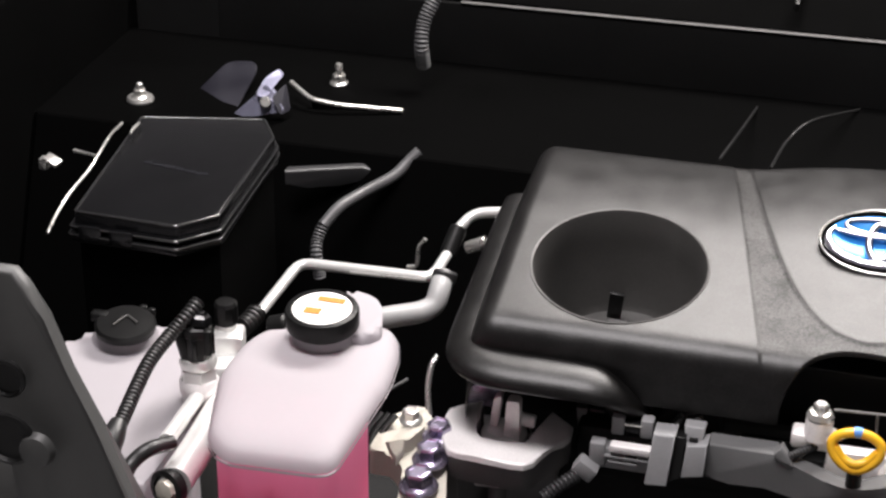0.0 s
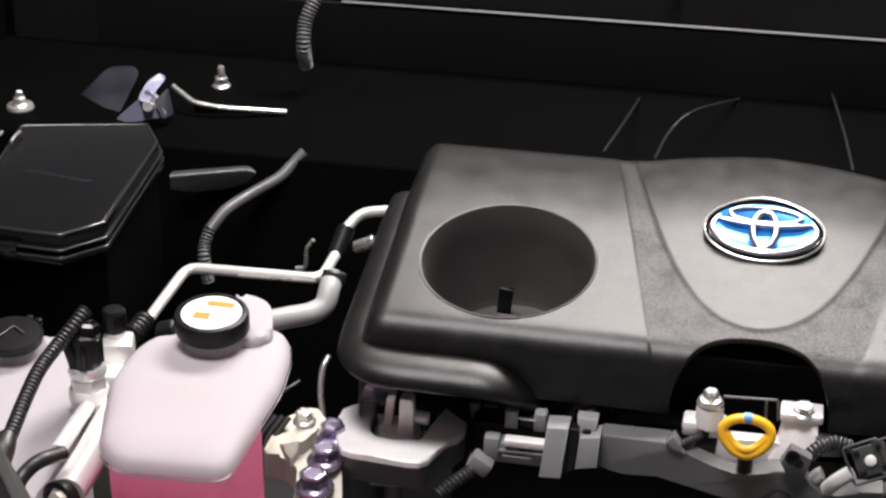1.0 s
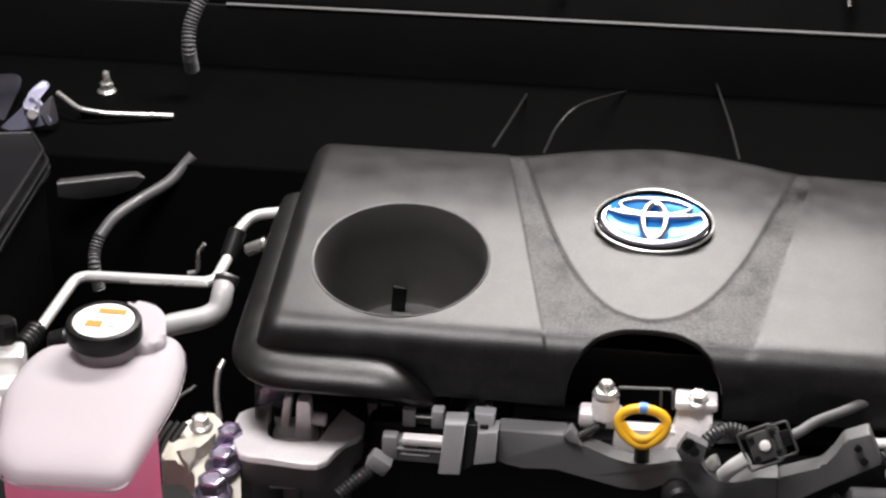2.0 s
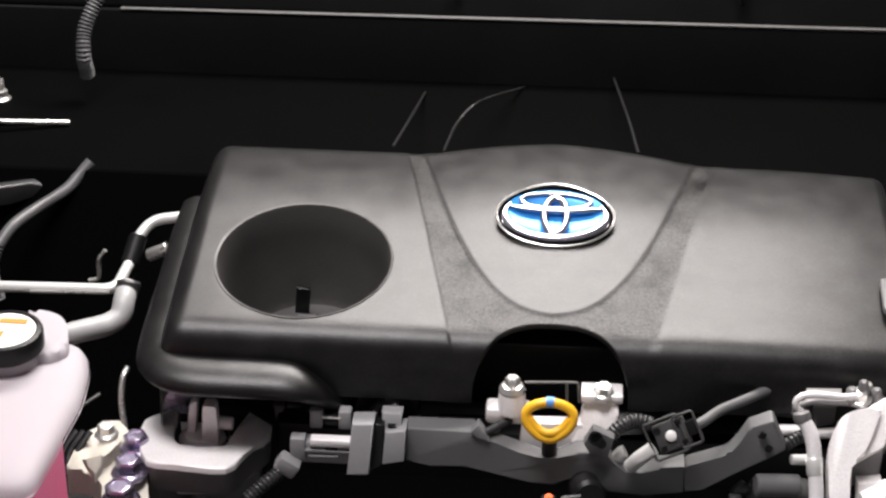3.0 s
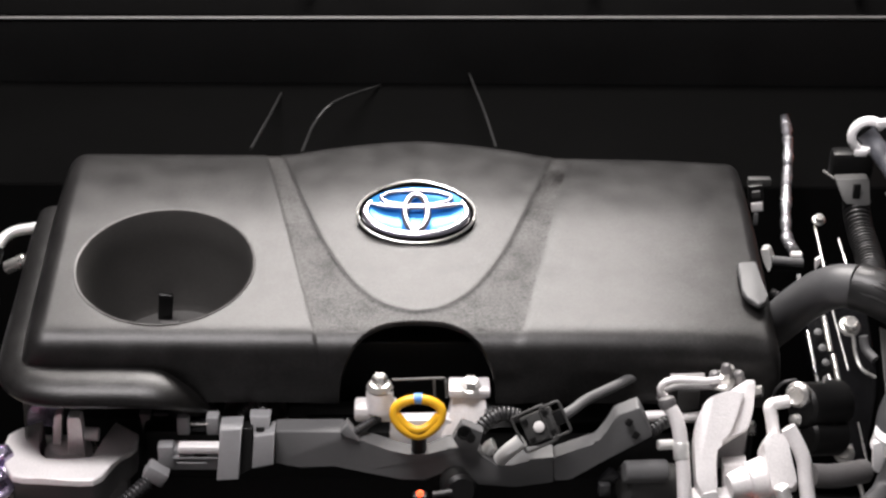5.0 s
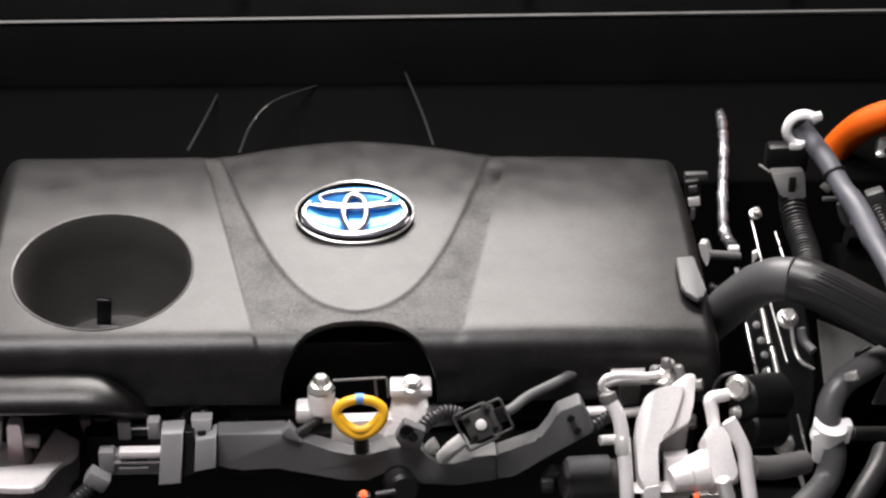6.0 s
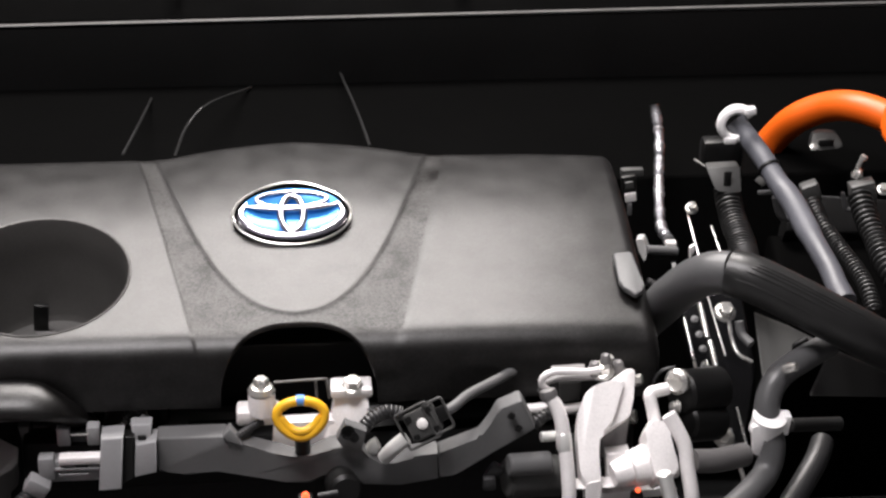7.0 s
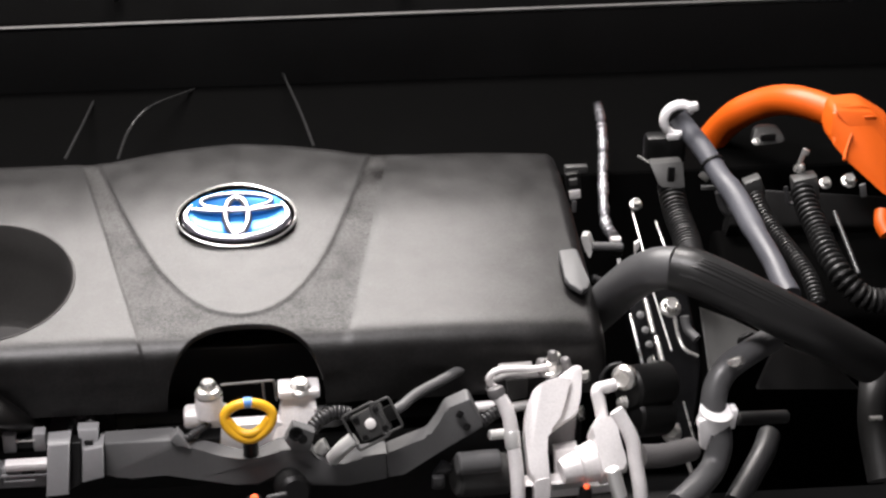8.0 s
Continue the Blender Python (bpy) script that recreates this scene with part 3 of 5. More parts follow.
stay = thing("hood_stay", (-0.983, 1.950, 0.840), "thin dark rod at the side of the bay", "rod")
part("rod", tube([(-1.010, 1.930, 0.810), (-0.983, 1.950, 0.840), (-0.945, 1.970, 0.882)], 0.0022, 8), BLACK, stay)
chan = thing("cross_channel", (-0.564, 1.660, 0.818), "dull dark grey channel beside the fuse box", "channel")
part("rail", prism([(-0.606, 1.680, 0.820), (-0.534, 1.720, 0.816), (-0.509, 1.740, 0.801), (-0.556, 1.710, 0.796), (-0.584, 1.690, 0.798), (-0.606, 1.680, 0.804)], (0, 0.015, 0), 0.003), HOSE, chan)

duct = thing("rear_conduit", (-0.528, 1.930, 0.854), "ribbed black conduit hanging from the cowl", "conduit")
part("conduit", ribbed([(-0.502, 1.930, 0.948), (-0.512, 1.920, 0.930), (-0.519, 1.910, 0.910), (-0.519, 1.900, 0.887), (-0.519, 1.910, 0.858)], 0.0085, 0.0042, 0.0022), HOSE_MID, duct)
loop = thing("ribbed_hose", (-0.527, 1.550, 0.788), "slim grey ribbed hose curving down beside the pipes", "hose")
part("hose", tube([(-0.478, 1.745, 0.831), (-0.489, 1.735, 0.820), (-0.500, 1.720, 0.810), (-0.525, 1.690, 0.801), (-0.540, 1.660, 0.797), (-0.551, 1.640, 0.784)], 0.0062, 14), HOSE_MID, loop)
part("sleeve", ribbed([(-0.551, 1.640, 0.785), (-0.554, 1.630, 0.772), (-0.552, 1.620, 0.761), (-0.549, 1.620, 0.736)], 0.0066, 0.0036, 0.0018), HOSE_MID, loop)

pipe = thing("coolant_line", (-0.557, 1.450, 0.781), "bent bare aluminium pipe between reservoir and engine", "pipe")
part("line", bent([(-0.551, 1.420, 0.787), (-0.535, 1.520, 0.805), (-0.398, 1.500, 0.819), (-0.394, 1.550, 0.824)], 0.0052, 0.014, 14), PIPE, pipe)
part("line_seam", bent([(-0.478, 1.500, 0.813), (-0.401, 1.490, 0.821)], 0.0016, 0.002, 8), STEEL, pipe)
part("branch", bent([(-0.391, 1.560, 0.839), (-0.379, 1.580, 0.851), (-0.351, 1.580, 0.856)], 0.0052, 0.012, 14), PIPE, pipe)
part("joint", pin((-0.395, 1.545, 0.821), (-0.389, 1.565, 0.842), 0.0085), BLACK, pipe, "black rubber joint")
part("end_boot", ribbed([(-0.554, 1.410, 0.791), (-0.551, 1.420, 0.792), (-0.548, 1.435, 0.795)], 0.0098, 0.0055, 0.002, 16), RUBBER, pipe, "black ribbed boot")
part("stub", pin((-0.385, 1.580, 0.812), (-0.365, 1.580, 0.822), 0.0065), STEEL, pipe)
part("hook", bent([(-0.439, 1.560, 0.794), (-0.429, 1.560, 0.796), (-0.428, 1.560, 0.817), (-0.421, 1.560, 0.827)], 0.0022, 0.004, 8), STEEL, pipe)

fat = thing("coolant_hose", (-0.410, 1.400, 0.825), "smooth light grey coolant hose with an upturned end", "hose")
part("hose", tube([(-0.426, 1.385, 0.832), (-0.405, 1.400, 0.832), (-0.387, 1.420, 0.828), (-0.377, 1.430, 0.832), (-0.375, 1.440, 0.842), (-0.377, 1.460, 0.844)], 0.0098, 18), HOSE_LIGHT, fat)
part("hose_end", lathe((-0.375, 1.455, 0.845), (0.1, 0.5, 0.8), [(0.0098, -0.004), (0.0112, 0), (0.0112, 0.006), (0.009, 0.008)], 20), HOSE, fat)

# translucent coolant reservoir


def dome(outline, rows):
    """A shell over an outline: rows of (inset, height), closed on top."""
    bm = bmesh.new()
    c = sum((Vector(p) for p in outline), Vector()) / len(outline)
    rings = [[bm.verts.new(Vector(p) - (Vector(p) - c).normalized() * d + Vector((0, 0, h))) for p in outline] for d, h in rows]
    k = len(outline)
    for a, b in zip(rings, rings[1:]):
        for j in range(k):
            bm.faces.new((a[j], a[(j + 1) % k], b[(j + 1) % k], b[j]))
    bm.faces.new(rings[-1])
    return bm


def hollow(bm, sign):
    """Takes the largest upward or downward face away, so that the shell is open there."""
    bmesh.ops.recalc_face_normals(bm, faces=bm.faces[:])
    face = max((f for f in bm.faces if f.normal.z * sign > 0.9), key=lambda f: f.calc_area())
    bmesh.ops.delete(bm, geom=[face], context="FACES_ONLY")
    return bm


tank = thing("coolant_reservoir", (-0.455, 1.235, 0.740), "frosted plastic coolant reservoir filled with pink coolant", "reservoir")
shell_outline = [(-0.480, 1.222, 0.885), (-0.471, 1.249, 0.885), (-0.400, 1.284, 0.885), (-0.369, 1.276, 0.885), (-0.358, 1.248, 0.885), (-0.353, 1.198, 0.885), (-0.359, 1.075, 0.885), (-0.440, 1.071, 0.885), (-0.459, 1.090, 0.885), (-0.482, 1.178, 0.885)]
tm = sum((Vector(p) for p in shell_outline), Vector()) / len(shell_outline)
shell_outline = [Vector(p) + (Vector(p) - tm).normalized() * 0.0015 for p in shell_outline]
part("upper_shell", dome(rounded(shell_outline, 0.016, 6), [(0, 0), (0.0006, 0.003), (0.003, 0.0070), (0.007, 0.0098), (0.013, 0.0118), (0.022, 0.0132), (0.034, 0.0140)]), WHITE, tank, "frosted white upper half", sharp=60)
part("weld_flange", hollow(hollow(prism(rounded([tm + (p - tm) * 1.012 for p in shell_outline], 0.014, 5), (0, 0, -0.0025), 0.001, 2), 1), -1), WHITE, tank, sharp=60)
lower = [tm + (p - tm) * 0.94 + Vector((0.0, 0.003, -0.002)) for p in shell_outline]
lower = [Vector((p.x, min(p.y, 1.163 + 0.1 * (tm.x - p.x)), p.z)) for p in lower if p.y < 1.255]
part("lower_shell", hollow(prism(rounded(lower, 0.018, 5), (0, 0, -0.14), 0.012, 4, ends="far"), 1), PINK, tank, "pink coolant showing through the lower half", sharp=60)
part("rear_hump", prism(rounded([(-0.421, 1.299, 0.907), (-0.414, 1.305, 0.907), (-0.403, 1.303, 0.907), (-0.391, 1.297, 0.907), (-0.382, 1.284, 0.907), (-0.372, 1.248, 0.907), (-0.384, 1.233, 0.907), (-0.410, 1.239, 0.907)], 0.008, 4), (0, 0, -0.024), 0.007, 4, ends="near"), WHITE, tank, sharp=60)
for q in ((-0.409, 1.086, 0.868), (-0.436, 1.089, 0.868)):
    part("wall_rib", box((0.004, 0.004, 0.09), Matrix.Translation(Vector(q) + Vector((0, 0.0, -0.05))), 0.0015), PINK, tank)
cb = Vector((-0.417, 1.236, 0.899))
part("neck", lathe(cb, (0, -0.06, 1), [(0.026, -0.012), (0.024, 0.0), (0.0235, 0.016)], 36), WHITE, tank)
cap = part("cap", lathe(cb + Vector((0, -0.0005, 0.012)), (0, -0.06, 1), [(0.0275, 0), (0.0292, 0.002), (0.0295, 0.014), (0.0285, 0.0165), (0.0255, 0.0172), (0.0245, 0.0160), (0.0, 0.0160)], 48), BLACK, tank, "black screw cap with a printed top")
cx = Matrix.Translation(cb + Vector((0, -0.0015, 0.0284))) @ pose(0, 0, 0, 3.4)
part("cap_label", lathe(cb + Vector((0, -0.0014, 0.0278)), (0, -0.06, 1), [(0.0238, 0), (0.0238, 0.0008), (0.0, 0.0009)], 40), LABEL, cap, "round white warning label")
for x, y, w, h, mm in ((0.004, 0.0125, 0.022, 0.0065, ORANGE_INK), (-0.006, -0.006, 0.013, 0.008, ORANGE_INK), (-0.010, 0.004, 0.012, 0.0022, GREY_INK), (0.006, 0.004, 0.012, 0.0022, GREY_INK), (0.006, -0.0005, 0.012, 0.0018, GREY_INK), (0.008, -0.008, 0.009, 0.0018, GREY_INK)):
    part("label_bar", box((w, h, 0.0005), cx @ pose(x, y, 0.0008)), mm, cap, "coloured warning mark")
part("port", pin((-0.468, 1.254, 0.890), (-0.453, 1.255, 0.895), 0.0105, 20), BLACK, tank, "short black hose port")

# second, plain white reservoir
wash = thing("washer_reservoir", (-0.663, 1.371, 0.660), "white plastic washer fluid reservoir with a black flip cap", "reservoir")
wo = [(-0.670, 1.264, 0.820), (-0.676, 1.311, 0.820), (-0.651, 1.322, 0.820), (-0.611, 1.360, 0.820), (-0.571, 1.332, 0.820), (-0.534, 1.246, 0.820), (-0.522, 1.162, 0.820), (-0.526, 1.096, 0.820), (-0.570, 1.076, 0.820), (-0.627, 1.166, 0.820)]
part("tank_body", prism(rounded([Vector(p) for p in wo], 0.02, 5), (0, 0, -0.16), 0.012, 4, ends="near"), WHITE, wash, sharp=60)
part("neck", lathe((-0.628, 1.320, 0.818), (0, 0, 1), [(0.031, 0), (0.026, 0.008), (0.024, 0.014)], 32), WHITE, wash)
fc = Vector((-0.623, 1.311, 0.832))
flip = part("flip_cap", lathe(fc, (0.03, -0.1, 1), [(0.0225, 0), (0.0262, 0.002), (0.0268, 0.007), (0.0245, 0.0095), (0.012, 0.0105), (0.0, 0.0108)], 40), BLACK, wash, "black hinged cap")
part("cap_hinge", box((0.016, 0.010, 0.009), Matrix.Translation(fc + Vector((-0.026, 0.006, 0.007))), 0.002), BLACK, flip)
part("cap_tab", box((0.007, 0.006, 0.008), Matrix.Translation(fc + Vector((0.006, 0.026, 0.008))), 0.002), BLACK, flip)
part("cap_tab", box((0.007, 0.006, 0.008), Matrix.Translation(fc + Vector((0.015, 0.023, 0.008))), 0.002), BLACK, flip)
part("cap_mark", bent([fc + Vector((-0.006, -0.012, 0.0118)), fc + Vector((0.0, 0.006, 0.0125)), fc + Vector((0.013, -0.003, 0.0118))], 0.0008, 0.001, 6), TRIM, flip)

sens = thing("line_sensor", (-0.532, 1.252, 0.800), "metal pressure sensor with a black plug on the pipe block", "sensor")
s0 = Vector((-0.527, 1.240, 0.849))
part("sensor_body", lathe(s0 + Vector((0, 0, -0.02)), (0, 0, 1), [(0.011, 0), (0.013, 0.002), (0.013, 0.012), (0.0155, 0.014), (0.0155, 0.024), (0.012, 0.027)], 6), PIPE, sens, sharp=20)
part("sensor_collar", lathe(s0 + Vector((0, 0, 0.006)), (0, 0, 1), [(0.0148, 0), (0.0158, 0.003), (0.014, 0.008)], 24), PIPE, sens)
plug = part("plug", lathe(s0 + Vector((0, 0, 0.012)), (0, 0.05, 1), [(0.011, 0), (0.0125, 0.004), (0.0125, 0.022), (0.0135, 0.023), (0.0135, 0.030), (0.010, 0.033)], 8), BLACK, sens, "black electrical plug", sharp=25)
part("plug_latch", box((0.006, 0.006, 0.022), Matrix.Translation(s0 + Vector((0.012, -0.006, 0.032))), 0.001), BLACK, plug)
part("plug_latch", box((0.008, 0.005, 0.026), Matrix.Translation(s0 + Vector((-0.010, -0.008, 0.028))) @ pose(0, 0, 0, 0, -14, 0), 0.001), BLACK, plug)
part("plug_lead", ribbed([(-0.528, 1.250, 0.908), (-0.534, 1.235, 0.900), (-0.541, 1.220, 0.892), (-0.546, 1.190, 0.885), (-0.546, 1.160, 0.877), (-0.544, 1.130, 0.870), (-0.543, 1.110, 0.865)], 0.0062, 0.004, 0.0012), RUBBER, sens, "black ribbed cable sleeve")
part("lead_sleeve", tube([(-0.543, 1.118, 0.871), (-0.5425, 1.105, 0.866), (-0.542, 1.093, 0.860)], lambda run: 0.0068 + 0.0024 * min(1, run / 0.012), 16), RUBBER, sens)
part("sensor_foot", lathe(s0 + Vector((0, 0, -0.045)), (0, 0, 1), [(0.011, 0), (0.014, 0.006), (0.0155, 0.026), (0.0165, 0.028), (0.0165, 0.036), (0.0150, 0.039)], 24), ALU, sens, "pale machined sensor seat")
part("plug_crown", lathe(s0 + Vector((0.003, 0, 0.044)), (0.1, 0.1, 1), [(0.009, 0), (0.0105, 0.002), (0.009, 0.008), (0.006, 0.010), (0.004, 0.008)], 6), BLACK_GLOSS, plug, sharp=20)
for k in range(4):
    a = 0.4 + 1.5 * k
    part("plug_fin", box((0.003, 0.005, 0.020), Matrix.Translation(s0 + Vector((0.0128 * math.cos(a), 0.0128 * math.sin(a), 0.026))) @ pose(0, 0, 0, 0, 0, math.degrees(a)), 0.0006), BLACK_GLOSS, plug)
blockp = thing("pipe_block", (-0.524, 1.291, 0.800), "pale machined pipe block with a black service cap", "pipe fitting")
part("block", box((0.028, 0.028, 0.06), Matrix.Translation((-0.551, 1.370, 0.781)) @ pose(0, 0, 0, 0, 0, 15), 0.004), PIPE, blockp)
part("block_foot", box((0.032, 0.04, 0.07), Matrix.Translation((-0.549, 1.340, 0.761)) @ pose(0, 0, 0, -8, 0, 15), 0.005), PIPE, blockp)
s1 = Vector((-0.555, 1.375, 0.816))
part("service_cap", lathe(s1, (0, 0, 1), [(0.0105, 0), (0.0112, 0.002), (0.0108, 0.018), (0.009, 0.021), (0.004, 0.0215)], 10), BLACK, blockp, "black ridged service cap", sharp=25)
part("service_stem", lathe(s1 + Vector((0, 0, -0.02)), (0, 0, 1), [(0.0095, 0), (0.0095, 0.021)], 20), PIPE, blockp)
hp = thing("suction_pipe", (-0.514, 1.137, 0.800), "pale metal pipe with an open brass-lined end", "pipe")
part("pipe", tube([(-0.508, 1.265, 0.817), (-0.504, 1.220, 0.822), (-0.500, 1.165, 0.825), (-0.497, 1.110, 0.829)], 0.0135, 20), PIPE, hp)
part("pipe_mouth", lathe((-0.500, 1.108, 0.826), (-0.28, -0.8, 0.1), [(0.0145, -0.004), (0.0155, 0.0), (0.0155, 0.005), (0.011, 0.006), (0.009, -0.002), (0, -0.003)], 24), BLACK, hp)
part("mouth_insert", lathe((-0.499, 1.103, 0.828), (-0.28, -0.8, 0.1), [(0.0085, -0.003), (0.0085, 0.006), (0.004, 0.007), (0, 0.007)], 8), CREAM, hp)
thin = thing("thin_pipe", (-0.547, 1.280, 0.786), "thin pale metal pipe beside the washer reservoir", "pipe")
part("line", bent([(-0.524, 1.232, 0.831), (-0.521, 1.190, 0.836), (-0.515, 1.140, 0.845)], 0.0062, 0.02, 14), PIPE, thin)
blk_hose = thing("bleed_hose", (-0.556, 1.150, 0.783), "thin black rubber hose hooked round the pipe", "hose")
part("hose", tube([(-0.501, 1.120, 0.859), (-0.511, 1.100, 0.864), (-0.519, 1.090, 0.859), (-0.522, 1.080, 0.853), (-0.521, 1.070, 0.839)], 0.0058, 14), RUBBER, blk_hose)

fore = thing("latch_support", (-0.45, 1.0, 0.5), "dark grey painted steel support with round holes", "support panel")
fo = [(-0.582, 0.990, 1.067), (-0.549, 0.990, 1.067), (-0.539, 0.990, 1.055), (-0.527, 0.985, 1.037), (-0.508, 0.975, 1.003), (-0.487, 0.965, 0.973), (-0.460, 0.950, 0.927), (-0.432, 0.940, 0.884), (-0.26, 0.945, 0.516), (-0.50, 0.945, 0.516)]
part("plate", prism(fo, (0, 0.012, 0), 0.004, 3), PANEL_GREY, fore, sharp=50)
# closed black dimples drawn for the dark of the two holes
for q, w in (((-0.551, 0.972, 0.996), 0.014), ((-0.547, 0.960, 0.956), 0.019)):
    part("hole_dark_dimple", lathe(Vector(q) + Vector((0, -0.002, 0)), (0, -1, 0.05), [(w, -0.002), (w, 0.001), (w * 0.86, 0.002), (w * 0.8, -0.001), (0, -0.0012)], 28), BLACK, fore, "black round dimple drawn as a dark hole")
part("boss", lathe((-0.527, 0.956, 0.951), (0, -1, 0.05), [(0.013, -0.004), (0.011, 0.002), (0.006, 0.004), (0, 0.0045)], 24), PANEL_GREY, fore)
# ---- below the front of the cover ----
block = thing("engine_block", (0, 1.5, 0.52), "black shadowed engine block under the cover", "engine")
# block takes the palest bay black to offset the shade under the cover
part("block_body", box((0.60, 0.24, 0.26), pose(0, 1.50, 0.645), 0.02), DEEP_SHADE_BLACK, block)
part("head_edge", box((0.5, 0.03, 0.05), pose(0.02, 1.365, 0.755), 0.006), BLACK, block)
part("cam_housing", prism(rounded([Vector(p) for p in ((-0.165, 1.370, 0.776), (-0.159, 1.385, 0.786), (-0.144, 1.390, 0.794), (-0.127, 1.390, 0.794), (-0.115, 1.385, 0.786), (-0.107, 1.370, 0.777))], 0.006), (0, 0.02, 0), 0.003), PANEL_GREY, block, "dull grey rounded housing")
part("head_plate", prism(rounded([Vector(p) for p in ((-0.106, 1.365, 0.796), (-0.039, 1.365, 0.794), (-0.036, 1.350, 0.780), (-0.105, 1.350, 0.779))], 0.003), (0, 0.01, 0), 0.002), PANEL_GREY, block)
part("head_recess", box((0.046, 0.004, 0.012), Matrix.Translation((-0.067, 1.352, 0.789)), 0.001), BLACK, block)
part("head_plate", prism(rounded([Vector(p) for p in ((0.060, 1.360, 0.800), (0.134, 1.360, 0.806), (0.191, 1.360, 0.807), (0.190, 1.345, 0.797), (0.060, 1.345, 0.787))], 0.003), (0, 0.01, 0), 0.002), BLACK, block)
mount = thing("engine_mount", (-0.299, 1.360, 0.708), "cast aluminium engine mount with a forked top", "engine mount")
fork = [(-0.341, 1.318), (-0.340, 1.343), (-0.334, 1.350), (-0.315, 1.364), (-0.312, 1.342), (-0.313, 1.323), (-0.310, 1.311), (-0.303, 1.304), (-0.287, 1.304), (-0.274, 1.304), (-0.263, 1.306), (-0.260, 1.319), (-0.261, 1.332), (-0.253, 1.363), (-0.231, 1.344), (-0.230, 1.328), (-0.234, 1.318), (-0.242, 1.310), (-0.248, 1.295), (-0.252, 1.282), (-0.259, 1.275), (-0.270, 1.274), (-0.303, 1.277), (-0.317, 1.278), (-0.326, 1.281), (-0.334, 1.296)]
# one casting in two tones: pale where lit, dark for shaded sides
part("fork", prism([(x, y, 0.782) for x, y in fork], (0, 0, -0.006), 0.0022, 3, ends="near"), ALU, mount, "top of the fork, paler for the light on it")
part("fork_body", prism([(-0.286 + (x + 0.286) * 0.97, 1.32 + (y - 1.32) * 0.97, 0.777) for x, y in fork], (0, 0.004, -0.026), 0.002, 2, ends="far"), ALU_DARK, mount, "fork casting darkened for its shaded sides")
# seat toned down to stand for the dark gaps of the fork
part("fork_seat", prism(rounded([Vector((x, y, 0.760)) for x, y in ((-0.312, 1.341), (-0.306, 1.350), (-0.291, 1.352), (-0.277, 1.347), (-0.273, 1.308), (-0.289, 1.308), (-0.292, 1.323), (-0.307, 1.330))], 0.003), (0, 0, -0.018), 0.002, 2, ends="near"), ALU_DARK, mount, "cast seat darkened for the shade inside the fork")
part("pillar", prism(rounded([(-0.287, 1.322, 0.770), (-0.285, 1.322, 0.811), (-0.274, 1.322, 0.811), (-0.273, 1.322, 0.770)], 0.002), (0, 0.012, 0), 0.0015), ALU, mount, "upright cast tongue")
part("pillar", prism(rounded([(-0.303, 1.335, 0.768), (-0.299, 1.335, 0.804), (-0.292, 1.335, 0.807), (-0.296, 1.335, 0.770)], 0.002), (0, 0.010, 0), 0.0015), ALU, mount)
part("pillar_side", pin((-0.276, 1.334, 0.788), (-0.262, 1.334, 0.787), 0.006), ALU, mount)
# dark tone painted for the shade on the leg's face
part("face_shade", prism(rounded([Vector(p) for p in ((-0.345, 1.300, 0.765), (-0.318, 1.284, 0.760), (-0.318, 1.300, 0.690), (-0.345, 1.312, 0.690))], 0.003), (0.02, 0.03, 0), 0.002), ALU_DARK, mount, "cast leg under the fork, darkened for its shaded face")
part("seat_collar", lathe((-0.289, 1.334, 0.762), (0, 0, 1), [(0.020, 0), (0.020, 0.010), (0.015, 0.014), (0.010, 0.014)], 28), ALU, mount, "pale round collar")
bolt("mount_nut", (-0.283, 1.370, 0.748), (0.3, -0.2, 1), 0.011, "", parent=mount)
part("through_bolt", pin((-0.320, 1.380, 0.749), (-0.281, 1.380, 0.749), 0.0062), STEEL, mount, "pale through bolt")
# leg in the darker tone for its shaded front
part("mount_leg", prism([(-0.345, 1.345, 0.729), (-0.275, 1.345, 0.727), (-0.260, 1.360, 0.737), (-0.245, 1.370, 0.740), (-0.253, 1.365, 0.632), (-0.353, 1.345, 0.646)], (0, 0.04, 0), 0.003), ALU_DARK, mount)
part("clear_tag", box((0.028, 0.004, 0.018), Matrix.Translation((-0.322, 1.400, 0.763)) @ pose(0, 0, 0, -10, 4, 0), 0.001), PURPLE, mount, "small violet plastic tag")
nutp = thing("drain_fitting", (-0.291, 1.310, 0.731), "pale metal banjo fitting on the engine mount", "fitting")
part("fitting_head", box((0.028, 0.016, 0.016), Matrix.Translation((-0.284, 1.295, 0.755)), 0.003), PIPE, nutp)
part("fitting_side", pin((-0.304, 1.295, 0.747), (-0.275, 1.295, 0.749), 0.0062), PIPE, nutp)
part("fitting_stem", pin((-0.285, 1.300, 0.744), (-0.293, 1.320, 0.683), 0.008), ALU_DARK, nutp)

base = thing("engine_bracket", (-0.363, 1.290, 0.720), "cream cast metal foot plate beside the engine mount", "bracket")
part("plate", prism(rounded([Vector(p) for p in ((-0.396, 1.287, 0.765), (-0.395, 1.340, 0.765), (-0.371, 1.368, 0.765), (-0.353, 1.345, 0.765), (-0.333, 1.310, 0.765), (-0.316, 1.242, 0.750), (-0.356, 1.231, 0.750), (-0.362, 1.274, 0.760), (-0.377, 1.288, 0.765))], 0.005), (0, 0, -0.025), 0.003, 2, ends="near"), CREAM, base)
part("step", prism(rounded([Vector(p) for p in ((-0.377, 1.304, 0.775), (-0.363, 1.348, 0.775), (-0.355, 1.319, 0.775), (-0.362, 1.297, 0.775), (-0.372, 1.287, 0.775))], 0.003), (0, 0, -0.012), 0.002, 2, ends="near"), CREAM, base)
